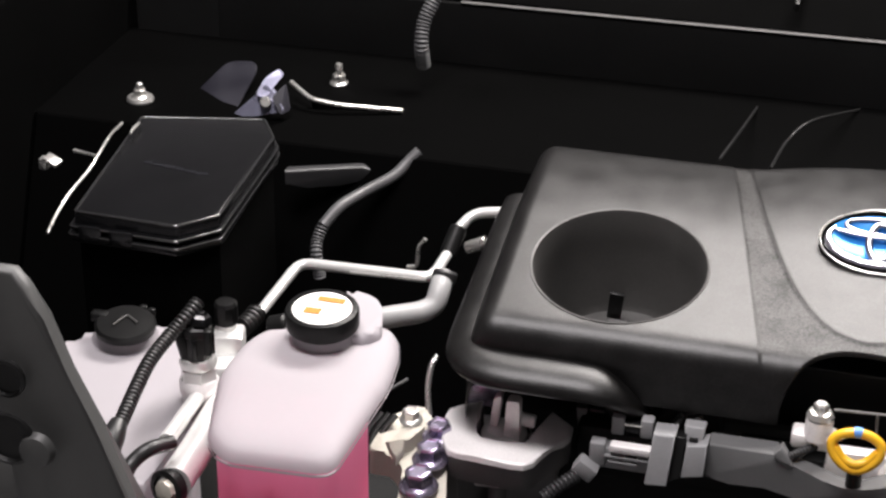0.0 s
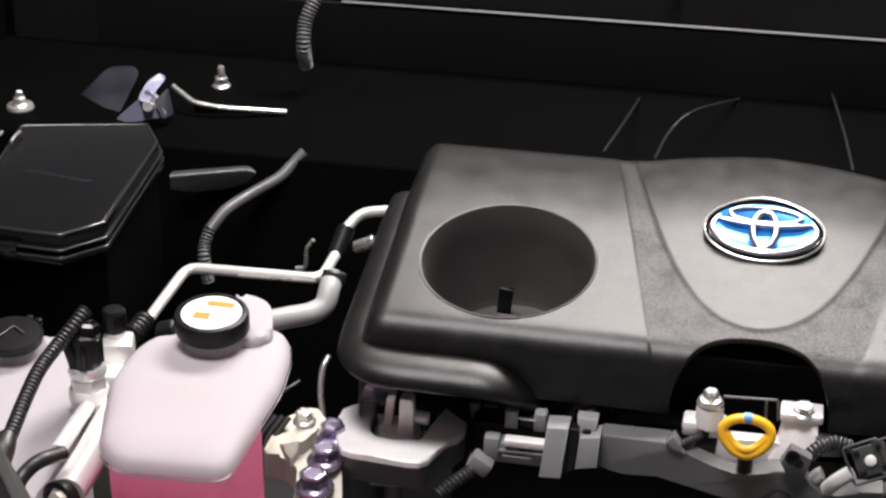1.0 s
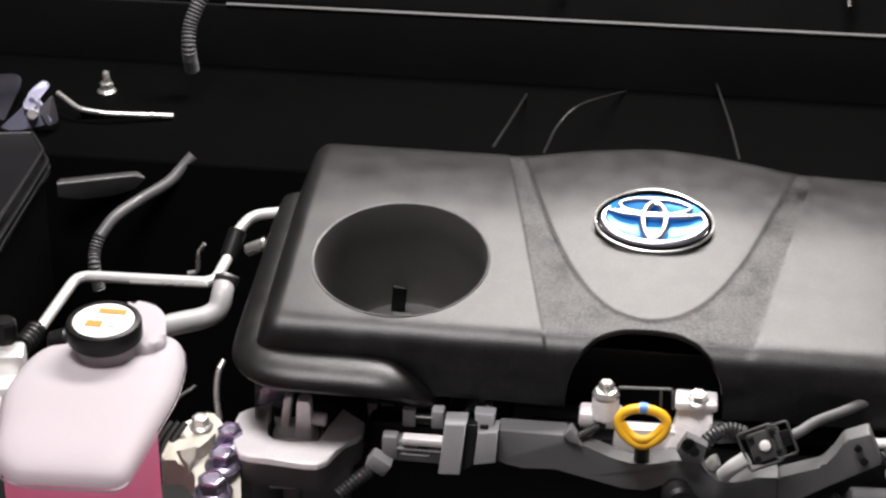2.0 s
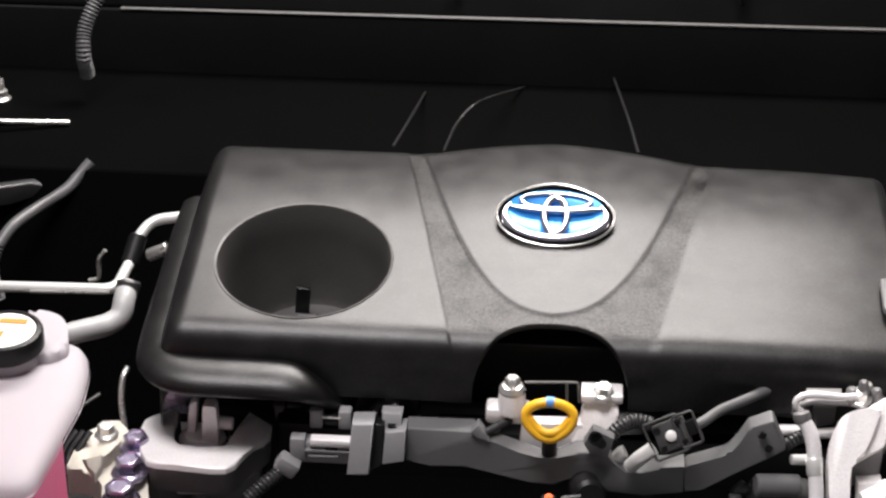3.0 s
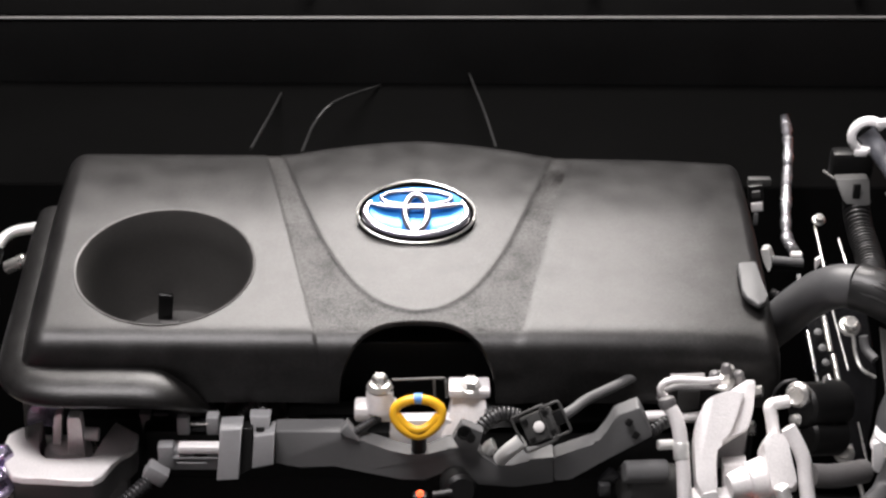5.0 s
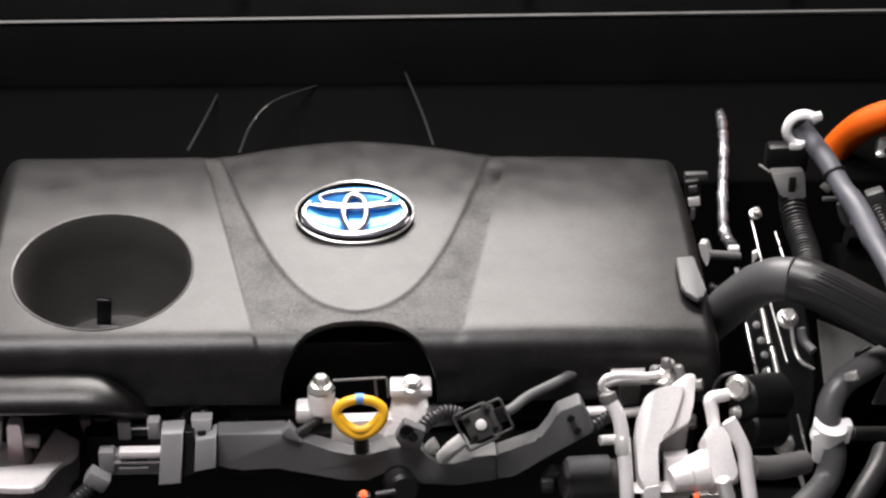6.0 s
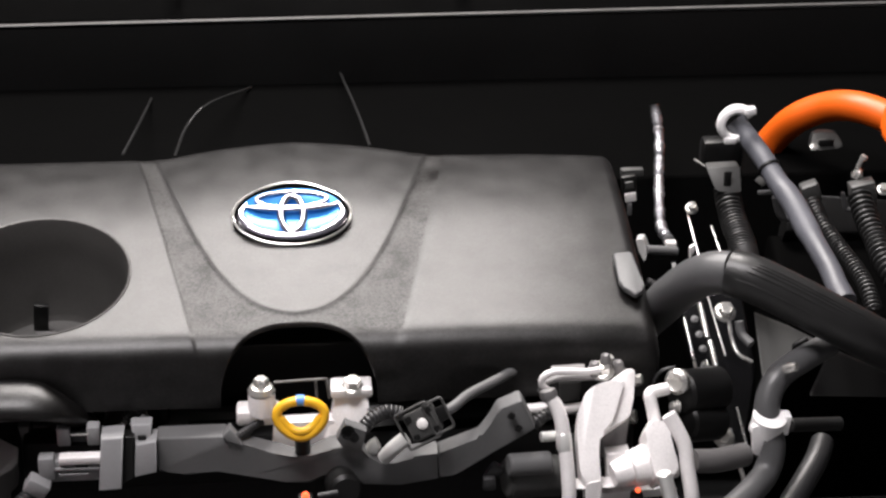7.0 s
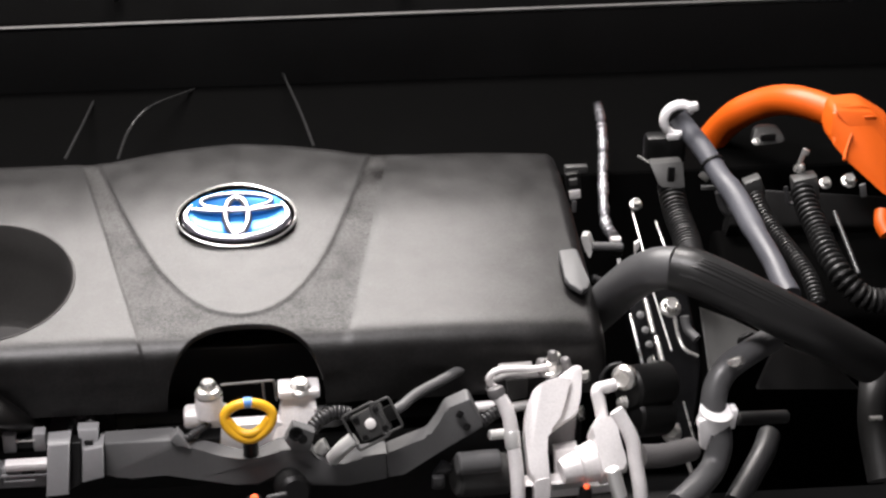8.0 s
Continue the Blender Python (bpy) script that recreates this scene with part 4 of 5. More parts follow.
part("strap", prism([(-0.378, 1.279, 0.782), (-0.364, 1.288, 0.782), (-0.363, 1.281, 0.775), (-0.367, 1.270, 0.770), (-0.374, 1.278, 0.775)], (0, 0, -0.008), 0.002), CREAM, base)
bolt("small_bolt", (-0.369, 1.324, 0.776), (0, -0.05, 1), 0.0098, "", parent=base)
for i, q in enumerate(((-0.343, 1.256, 0.757), (-0.341, 1.285, 0.765), (-0.340, 1.310, 0.772))):
    bolt("mount_bolt", q, (0, -0.08, 1), (0.0158, 0.0150, 0.0142)[i], "violet plated flange bolt on the mount foot", PURPLE, "bolt", "mount bolts")
part("edge_strip", tube([(-0.373, 1.400, 0.734), (-0.377, 1.410, 0.754), (-0.377, 1.420, 0.772), (-0.374, 1.430, 0.779)], 0.0028, 10), STEEL, base, "bright bent strip")
belt = thing("edge_seal", (-0.395, 1.280, 0.773), "black ribbed rubber edge beside the reservoir", "seal")
for k in range(3):
    part("rib", tube([Vector((-0.406, 1.300, 0.752)) + Vector((0.006 * k, 0, 0)), Vector((-0.405, 1.315, 0.763)) + Vector((0.006 * k, 0, 0)), Vector((-0.396, 1.330, 0.775)) + Vector((0.006 * k, 0, 0))], 0.0028, 8), RUBBER, belt)
part("blade", tube([(-0.401, 1.360, 0.779), (-0.393, 1.370, 0.781), (-0.388, 1.380, 0.781)], 0.0016, 8), HOSE, belt)

# connectors
conn = thing("wiring_connector", (-0.181, 1.300, 0.791), "grey plastic wiring connector pair with latches", "connector")
part("clip_half", box((0.0105, 0.012, 0.017), Matrix.Translation((-0.188, 1.315, 0.811)), 0.0015), CONNECTOR, conn)
part("clip_half", box((0.0105, 0.012, 0.017), Matrix.Translation((-0.164, 1.315, 0.811)), 0.0015), CONNECTOR, conn)
part("clip_core", box((0.018, 0.009, 0.014), Matrix.Translation((-0.176, 1.317, 0.808)), 0.001), BLACK_GLOSS, conn)
part("core_edge", box((0.015, 0.001, 0.0016), Matrix.Translation((-0.175, 1.309, 0.814)), 0.0003), STEEL, conn)
part("plug_body", box((0.046, 0.014, 0.020), Matrix.Translation((-0.177, 1.300, 0.789)), 0.002), CONNECTOR, conn)
part("plug_top", box((0.034, 0.010, 0.007), Matrix.Translation((-0.174, 1.294, 0.801)), 0.0015), ALU, conn, "bright metal latch")
part("plug_rib", box((0.040, 0.003, 0.0025), Matrix.Translation((-0.176, 1.291, 0.793)), 0.0005), CONNECTOR, conn)
part("plug_rib", box((0.024, 0.003, 0.0025), Matrix.Translation((-0.180, 1.291, 0.788)), 0.0005), CONNECTOR, conn)
part("plug_window", box((0.010, 0.003, 0.005), Matrix.Translation((-0.173, 1.292, 0.795)), 0.0005), BLACK, conn)
part("plug_neck", box((0.013, 0.012, 0.021), Matrix.Translation((-0.201, 1.295, 0.794)), 0.002), CONNECTOR, conn)
part("plug_elbow", box((0.019, 0.014, 0.014), Matrix.Translation((-0.209, 1.285, 0.782)) @ pose(0, 0, 0, 0, 33, 0), 0.002), CONNECTOR, conn)
part("conduit", ribbed([(-0.216, 1.280, 0.776), (-0.226, 1.270, 0.772), (-0.239, 1.260, 0.763)], 0.0062, 0.0036, 0.0014), HOSE, conn)
part("back_rail", prism([(-0.165, 1.330, 0.802), (-0.133, 1.330, 0.803), (-0.133, 1.330, 0.797), (-0.165, 1.330, 0.797)], (0, 0.008, 0), 0.001), BLACK, conn)
side = thing("timing_cover_edge", (-0.229, 1.360, 0.738), "grey metal edge beside the engine mount", "bracket")
part("edge", prism([(-0.234, 1.370, 0.784), (-0.224, 1.370, 0.784), (-0.225, 1.365, 0.770), (-0.226, 1.355, 0.750), (-0.230, 1.355, 0.750), (-0.229, 1.365, 0.767)], (0, 0.008, 0), 0.001), ALU_DARK, side)
part("panel", prism([(-0.222, 1.375, 0.783), (-0.209, 1.375, 0.782), (-0.210, 1.360, 0.756), (-0.224, 1.360, 0.750)], (0, 0.008, 0), 0.001), PANEL_GREY, side)

guard = thing("harness_guard", (-0.082, 1.280, 0.806), "long grey plastic wiring harness guard with a bent arm", "harness guard")
g1 = [(-0.112, 1.300, 0.813), (-0.057, 1.290, 0.820), (-0.049, 1.285, 0.815), (-0.020, 1.280, 0.808), (-0.003, 1.275, 0.805), (0.012, 1.275, 0.806), (0.027, 1.275, 0.814), (0.050, 1.275, 0.816), (0.057, 1.270, 0.806), (0.066, 1.270, 0.799), (0.080, 1.270, 0.799), (0.093, 1.268, 0.808), (0.113, 1.265, 0.812), (0.114, 1.265, 0.787), (0.083, 1.268, 0.780), (0.053, 1.270, 0.781), (0.042, 1.270, 0.793), (0.030, 1.272, 0.796), (0.020, 1.275, 0.790), (0.010, 1.275, 0.781), (-0.009, 1.275, 0.783), (-0.041, 1.280, 0.786), (-0.064, 1.290, 0.788), (-0.092, 1.295, 0.779), (-0.104, 1.300, 0.782), (-0.113, 1.300, 0.781)]
part("channel", prism(g1, (0, 0.018, 0), 0.0018, 2, ends="near"), GUARD, guard)
part("arm", prism(rounded([Vector(p) for p in ((0.113, 1.263, 0.813), (0.146, 1.258, 0.830), (0.154, 1.258, 0.842), (0.160, 1.258, 0.855), (0.178, 1.256, 0.865), (0.190, 1.254, 0.839), (0.153, 1.256, 0.815), (0.127, 1.260, 0.794), (0.114, 1.263, 0.789))], 0.003, 3), (0, 0.016, 0), 0.0018, 2, ends="near"), GUARD, guard)
for q in ((0.170, 1.254, 0.852), (0.176, 1.254, 0.840)):
    part("arm_slot", box((0.005, 0.003, 0.0055), Matrix.Translation(q) @ pose(0, 0, 0, 0, 30, 0), 0.0008), BLACK, guard, "square black slot")
part("end_box", prism([(-0.156, 1.290, 0.821), (-0.138, 1.290, 0.822), (-0.141, 1.275, 0.782), (-0.159, 1.275, 0.781)], (0, 0.02, 0), 0.0018, 2), CONNECTOR, guard)
part("end_gap", prism([(-0.138, 1.296, 0.818), (-0.130, 1.296, 0.818), (-0.132, 1.285, 0.785), (-0.142, 1.285, 0.779)], (0, 0.012, 0), 0.001), BLACK, guard)
part("end_cap", prism([(-0.129, 1.292, 0.813), (-0.112, 1.292, 0.816), (-0.113, 1.285, 0.790), (-0.131, 1.285, 0.786)], (0, 0.02, 0), 0.0016, 2), CONNECTOR, guard)
part("end_clip", prism([(-0.133, 1.305, 0.824), (-0.116, 1.305, 0.824), (-0.117, 1.298, 0.811), (-0.131, 1.298, 0.809)], (0, 0.012, 0), 0.0014, 2), CONNECTOR, guard)
part("clip_slot", box((0.007, 0.003, 0.003), Matrix.Translation((-0.124, 1.298, 0.816)), 0.0005), BLACK, guard)
part("lead", ribbed([(-0.142, 1.330, 0.808), (-0.136, 1.330, 0.818), (-0.128, 1.330, 0.821), (-0.124, 1.325, 0.817), (-0.123, 1.310, 0.817)], 0.0048, 0.003, 0.001), HOSE, guard)
part("nib", prism([(-0.059, 1.286, 0.821), (-0.053, 1.290, 0.827), (-0.047, 1.286, 0.820), (-0.043, 1.283, 0.814), (-0.055, 1.286, 0.816)], (0, 0.01, 0), 0.001), GUARD, guard)
part("lead", ribbed([(-0.048, 1.290, 0.818), (-0.037, 1.300, 0.820), (-0.026, 1.310, 0.821)], 0.0036, 0.003, 0.0009), HOSE, guard)
part("clip_plate", prism([(0.032, 1.268, 0.827), (0.039, 1.268, 0.841), (0.056, 1.268, 0.833), (0.052, 1.268, 0.816), (0.037, 1.268, 0.818)], (0, 0.01, 0), 0.001), GUARD, guard)
part("clip_eye", lathe((0.041, 1.264, 0.836), (0, -1, 0.3), [(0.006, 0), (0.006, 0.002), (0.004, 0.002), (0.004, 0.0), (0, 0)], 16), BLACK, guard)
part("clip_eye", lathe((0.046, 1.264, 0.831), (0, -1, 0.3), [(0.004, 0), (0.004, 0.002), (0.0, 0.002)], 12), BLACK, guard)
part("lead", ribbed([(0.054, 1.280, 0.829), (0.061, 1.285, 0.834), (0.073, 1.290, 0.837), (0.086, 1.290, 0.835)], 0.0062, 0.0034, 0.0012), HOSE, guard)
part("pale_tube", tube([(0.070, 1.265, 0.810), (0.077, 1.260, 0.822), (0.087, 1.260, 0.831)], 0.0062, 12), PIPE, guard, "pale short tube")
part("pale_tube", tube([(0.060, 1.285, 0.804), (0.063, 1.285, 0.809), (0.066, 1.285, 0.811)], 0.0055, 12), PIPE, guard)

jb = thing("junction_connector", (0.102, 1.270, 0.826), "square dark grey connector with a pale centre button", "connector")
jm = Matrix.Translation((0.101, 1.265, 0.842)) @ pose(0, 0, 0, 0, -28, 0) @ pose(0, 0, 0, -25)
part("housing", box((0.026, 0.010, 0.023), jm, 0.0015), PANEL_GREY, jb)


def open_rim(cx, w, h):
    """A thin rectangular rim standing in front of the housing."""
    pts = [jm @ Vector((cx + sx * w / 2, -0.006, sz * h / 2)) for sx, sz in ((-1, -1), (1, -1), (1, 1), (-1, 1))]
    return sweep(rounded(pts, 0.0025, 3), 0.0012, 8, closed=True)


part("rim", open_rim(-0.004, 0.028, 0.030), PANEL_GREY, jb)
part("rim", open_rim(0.014, 0.017, 0.026), PANEL_GREY, jb)
part("latch", box((0.010, 0.006, 0.012), jm @ pose(0.0165, 0.0, 0), 0.001), BLACK, jb)
part("button", lathe((jm @ Vector((0, -0.006, 0)))[:], jm.to_3x3() @ Vector((0, -1, 0)), [(0.0045, 0), (0.0045, 0.001), (0.003, 0.002), (0, 0.002)], 20), LABEL, jb, "pale round button")
for dx, dz in ((-0.009, 0.008), (0.009, 0.008), (-0.009, -0.008), (0.009, -0.008)):
    part("slot", box((0.005, 0.002, 0.004), jm @ pose(dx, -0.0062, dz), 0.0004), BLACK, jb)
vac = thing("vent_hose", (0.126, 1.280, 0.846), "light grey rubber hose rising from the connector", "hose")
part("hose", tube([(0.121, 1.272, 0.848), (0.127, 1.275, 0.850), (0.140, 1.290, 0.851), (0.164, 1.310, 0.851), (0.195, 1.340, 0.849), (0.217, 1.360, 0.845)], 0.0043, 14), GUARD, vac)
part("branch", tube([(0.180, 1.350, 0.841), (0.195, 1.350, 0.835), (0.206, 1.330, 0.842)], 0.0042, 12), HOSE, vac)
lamp = thing("indicator_bead", (0.006, 1.250, 0.788), "small glowing red bead under the harness", "indicator")
part("bead", lathe((0.006, 1.250, 0.786), (0, -0.5, 1), [(0.003, 0), (0.003, 0.002), (0.0, 0.004)], 12), material("red_glow", (1.0, 0.12, 0.04), 0.4, emit=1.5), lamp)
part("bead_holder", box((0.012, 0.01, 0.012), Matrix.Translation((0.006, 1.254, 0.778)), 0.002), BLACK, lamp)
lamp2 = thing("indicator_bead", (0.272, 1.240, 0.783), "small glowing red bead under the valve", "indicator")
part("bead", lathe((0.269, 1.225, 0.796), (0, -0.5, 1), [(0.0022, 0), (0.0022, 0.0015), (0.0, 0.003)], 12), bpy.data.materials["red_glow"], lamp2)
part("bead_holder", box((0.010, 0.008, 0.012), Matrix.Translation((0.270, 1.232, 0.784)), 0.002), BLACK, lamp2)
drum = thing("round_sensor", (0.032, 1.240, 0.791), "dark round sensor under the harness guard", "sensor")
part("drum", lathe((0.038, 1.250, 0.790), (0.2, -1, 0.2), [(0.013, -0.02), (0.014, 0), (0.011, 0.003), (0, 0.003)], 24), BLACK, drum)
part("pointer", pin((0.016, 1.245, 0.789), (0.032, 1.245, 0.792), 0.0026), HOSE, drum)

# ---- pale castings and pipes at the front ----
egr = thing("valve_casting", (0.240, 1.250, 0.782), "pale cast aluminium valve housing with a forked neck", "valve")
neck = [(0.233, 1.277, 0.859), (0.243, 1.280, 0.863), (0.254, 1.282, 0.865), (0.265, 1.282, 0.865), (0.261, 1.276, 0.857), (0.258, 1.270, 0.850), (0.252, 1.261, 0.838), (0.242, 1.255, 0.831), (0.240, 1.245, 0.819), (0.241, 1.231, 0.802), (0.228, 1.230, 0.800), (0.224, 1.237, 0.809), (0.223, 1.257, 0.834), (0.226, 1.268, 0.848)]
part("neck", prism(rounded([Vector(p) for p in neck], 0.004, 3), (0, 0.010, -0.014), 0.003, 3, ends="near"), ALU, egr)
branch = [(0.253, 1.287, 0.861), (0.269, 1.293, 0.869), (0.275, 1.292, 0.868), (0.272, 1.278, 0.850), (0.268, 1.268, 0.838), (0.259, 1.266, 0.834), (0.243, 1.260, 0.828)]
part("branch", prism(rounded([Vector(p) for p in branch], 0.003, 2), (0, 0.010, -0.012), 0.002, 2, ends="near"), ALU, egr)
part("stalk", prism(rounded([Vector(p) for p in ((0.228, 1.230, 0.801), (0.241, 1.231, 0.803), (0.242, 1.229, 0.760), (0.229, 1.229, 0.760))], 0.002), (0, 0.014, 0), 0.002, 2, ends="near"), ALU, egr)
part("base_plate", prism([(0.219, 1.236, 0.795), (0.282, 1.236, 0.795), (0.282, 1.234, 0.794), (0.219, 1.234, 0.793)], (0, 0.012, 0), 0.0006), ALU, egr)
# darker plate drawn as the shading beside the neck
part("neck_shade", prism([(0.258, 1.272, 0.840), (0.269, 1.272, 0.835), (0.267, 1.272, 0.800), (0.247, 1.272, 0.796), (0.245, 1.272, 0.820)], (0, 0.012, 0), 0.002), ALU_DARK, egr)
part("cross_web", prism([(0.249, 1.262, 0.807), (0.268, 1.262, 0.809), (0.268, 1.250, 0.788), (0.249, 1.250, 0.787)], (0, 0.012, 0), 0.002), ALU, egr)
part("top_bar", bent([(0.198, 1.290, 0.851), (0.199, 1.290, 0.858), (0.210, 1.290, 0.863), (0.250, 1.300, 0.857)], 0.0026, 0.008, 10), ALU_DARK, egr)
part("top_plate", prism([(0.209, 1.310, 0.857), (0.237, 1.310, 0.858), (0.236, 1.300, 0.858), (0.207, 1.300, 0.856)], (0, 0.004, 0.004), 0.001), ALU_DARK, egr)
part("plate_face", prism([(0.217, 1.315, 0.842), (0.235, 1.315, 0.843), (0.234, 1.310, 0.829), (0.217, 1.310, 0.826)], (0, 0.006, 0), 0.001), PANEL_GREY, egr)
bolt("top_bolt", (0.250, 1.300, 0.860), (-0.2, -0.2, 1), 0.009, "", parent=egr)
bolt("top_bolt", (0.255, 1.310, 0.863), (0.1, -0.1, 1), 0.0065, "", parent=egr)
part("loop", tube([(0.203, 1.280, 0.858), (0.197, 1.280, 0.864), (0.198, 1.280, 0.871), (0.207, 1.281, 0.875), (0.233, 1.284, 0.872), (0.244, 1.288, 0.871)], 0.0028, 12), ALU, egr)
for q, r in (((0.243, 1.300, 0.862), 0.0062), ((0.252, 1.302, 0.868), 0.0055), ((0.263, 1.304, 0.860), 0.006)):
    part("cast_knob", lathe(q, (-0.1, -0.3, 1), [(r, -0.004), (r * 1.05, 0.0), (r * 0.8, 0.004), (r * 0.7, 0.009), (r * 0.35, 0.011), (0, 0.0105)], 16), ALU_DARK, egr, "dull metal knob")
part("flange", prism(rounded([Vector(p) for p in ((0.254, 1.373, 0.700), (0.324, 1.378, 0.700), (0.324, 1.363, 0.700), (0.252, 1.358, 0.700))], 0.003), (0, 0, -0.008), 0.002), ALU, egr)
part("nut", lathe((0.274, 1.300, 0.817), (1, -0.3, 0.3), [(0.006, 0), (0.006, 0.006), (0, 0.006)], 6), STEEL, egr)
part("nut", lathe((0.279, 1.310, 0.846), (1, -0.3, 0.3), [(0.005, 0), (0.005, 0.006), (0, 0.006)], 6), STEEL, egr)
part("bracket_bar", bent([(0.189, 1.310, 0.822), (0.206, 1.310, 0.823), (0.217, 1.310, 0.820), (0.236, 1.310, 0.822)], 0.0045, 0.005, 10), ALU, egr)
part("spring", ribbed([(0.190, 1.270, 0.833), (0.199, 1.275, 0.837), (0.208, 1.280, 0.838)], 0.0055, 0.0034, 0.0016), HOSE, egr)
part("bead", pin((0.195, 1.260, 0.827), (0.216, 1.265, 0.825), 0.0042), PIPE, egr)

up = thing("coolant_outlet_pipe", (0.212, 1.240, 0.788), "pale bent metal pipe with a banded middle", "pipe")
part("pipe", tube([(0.201, 1.266, 0.861), (0.206, 1.263, 0.855), (0.210, 1.257, 0.845), (0.212, 1.250, 0.831), (0.214, 1.241, 0.813), (0.215, 1.232, 0.794), (0.215, 1.226, 0.770)], 0.0058, 18), ALU, up)
part("collar", lathe((0.201, 1.267, 0.862), (-0.3, 0.4, 1), [(0.0062, -0.004), (0.0074, 0), (0.0064, 0.004), (0.0045, 0.005), (0, 0.004)], 24), ALU_DARK, up)
part("band", lathe((0.212, 1.249, 0.829), (-0.1, 0.5, 1), [(0.0058, -0.007), (0.0065, -0.006), (0.0065, 0.006), (0.0058, 0.007)], 24), PIPE, up)
therm = thing("thermostat_housing", (0.290, 1.230, 0.797), "pale cast thermostat housing with ribs and a bleeder tube", "thermostat")
part("barrel", lathe((0.250, 1.235, 0.805), (0.95, 0.22, 0.16), [(0.009, 0), (0.0105, 0.003), (0.0125, 0.014), (0.0118, 0.0145), (0.0145, 0.016), (0.0165, 0.030), (0.0158, 0.0308), (0.0165, 0.032), (0.0175, 0.050)], 30), ALU, therm)
part("bleeder", bent([(0.286, 1.250, 0.836), (0.283, 1.260, 0.854), (0.281, 1.265, 0.862), (0.297, 1.270, 0.862)], 0.0052, 0.016, 14), ALU, therm)
part("body_rib", prism(rounded([Vector(p) for p in ((0.274, 1.241, 0.844), (0.278, 1.244, 0.849), (0.294, 1.244, 0.849), (0.295, 1.237, 0.840), (0.300, 1.219, 0.817), (0.281, 1.215, 0.813), (0.278, 1.225, 0.825), (0.276, 1.234, 0.836))], 0.003), (0, 0.018, -0.022), 0.004, 3, ends="near"), ALU, therm)
part("outer_pipe", tube([(0.294, 1.246, 0.853), (0.299, 1.242, 0.845), (0.306, 1.234, 0.831), (0.308, 1.226, 0.815), (0.311, 1.216, 0.794), (0.312, 1.212, 0.770)], 0.0060, 18), ALU, therm)
part("short_pipe", pin((0.284, 1.205, 0.826), (0.291, 1.200, 0.802), 0.006), PIPE, therm)
part("side_pipe", tube([(0.317, 1.250, 0.805), (0.340, 1.260, 0.798), (0.368, 1.280, 0.789)], 0.010, 14), ALU_DARK, therm)
part("bleeder_clip", lathe((0.305, 1.275, 0.865), (-0.6, -0.6, 0.3), [(0.010, -0.006), (0.0105, 0), (0.0075, 0.003), (0.004, 0.001), (0, 0.001)], 20), STEEL, therm)
cans = thing("vacuum_canister", (0.181, 1.250, 0.786), "dark cylindrical canister with a pale band", "canister")
part("can", pin((0.168, 1.260, 0.789), (0.213, 1.270, 0.783), 0.017, 28), PANEL_GREY, cans)
part("can_band", pin((0.168, 1.250, 0.808), (0.203, 1.255, 0.806), 0.0092, 20), GUARD, cans)
part("can_clip", box((0.012, 0.008, 0.016), Matrix.Translation((0.157, 1.255, 0.799)) @ pose(0, 0, 0, 0, 35, 0), 0.002), BLACK_GLOSS, cans)
part("can_clip", box((0.01, 0.008, 0.012), Matrix.Translation((0.153, 1.250, 0.792)), 0.002), HOSE, cans)
# ---- right of the engine ----
rail = thing("coil_rail", (0.364, 1.400, 0.790), "glossy black ribbed module with drawn edge highlights beside the engine", "module")
part("module_body", prism([(0.347, 1.450, 0.829), (0.396, 1.520, 0.833), (0.413, 1.500, 0.825), (0.412, 1.420, 0.787), (0.386, 1.340, 0.745), (0.368, 1.340, 0.746), (0.353, 1.400, 0.797)], (0, 0.03, -0.02), 0.004), BLACK_GLOSS, rail)
# steel pins drawn as highlights on the glossy black edges
for a, b, rr in (((0.381, 1.600, 0.851), (0.383, 1.540, 0.828), 0.0014), ((0.405, 1.600, 0.838), (0.407, 1.550, 0.825), 0.0016), ((0.360, 1.440, 0.843), (0.362, 1.410, 0.825), 0.0036), ((0.363, 1.405, 0.825), (0.366, 1.375, 0.805), 0.0036), ((0.367, 1.440, 0.849), (0.373, 1.385, 0.821), 0.0013), ((0.347, 1.440, 0.829), (0.352, 1.400, 0.798), 0.0022), ((0.376, 1.345, 0.794), (0.383, 1.310, 0.762), 0.0015), ((0.376, 1.320, 0.752), (0.381, 1.310, 0.737), 0.003), ((0.360, 1.400, 0.808), (0.363, 1.385, 0.798), 0.0026)):
    part("edge_highlight", pin(a, b, rr * 0.7, 10), STEEL, rail)
for q in ((0.355, 1.435, 0.829), (0.358, 1.425, 0.819), (0.360, 1.415, 0.810), (0.360, 1.405, 0.799)):
    part("stud", lathe(q, (0, -0.6, 0.8), [(0.0035, 0), (0.0035, 0.003), (0, 0.004)], 10), GUARD, rail)
part("moulding", tube([(0.380, 1.410, 0.841), (0.382, 1.400, 0.827), (0.386, 1.390, 0.819), (0.397, 1.385, 0.814)], 0.0018, 8), STEEL, rail)
part("moulding", tube([(0.390, 1.415, 0.838), (0.392, 1.410, 0.828), (0.399, 1.400, 0.823)], 0.0042, 10), GUARD, rail)
bolt("module_bolt", (0.378, 1.420, 0.844), (0, -0.55, 0.8), 0.0092, "", parent=rail)
bolt("module_bolt", (0.365, 1.335, 0.769), (-0.2, -0.7, 0.6), 0.0085, "", parent=rail)
part("foot_bracket", prism([(0.356, 1.340, 0.779), (0.374, 1.340, 0.772), (0.370, 1.330, 0.759), (0.364, 1.330, 0.750)], (0, 0.006, 0), 0.001), FOIL, rail)
bolt("rail_bolt", (0.384, 1.600, 0.857), (0, -0.5, 0.8), 0.006, "small zinc bolt at the end of the module", STEEL, "bolt")
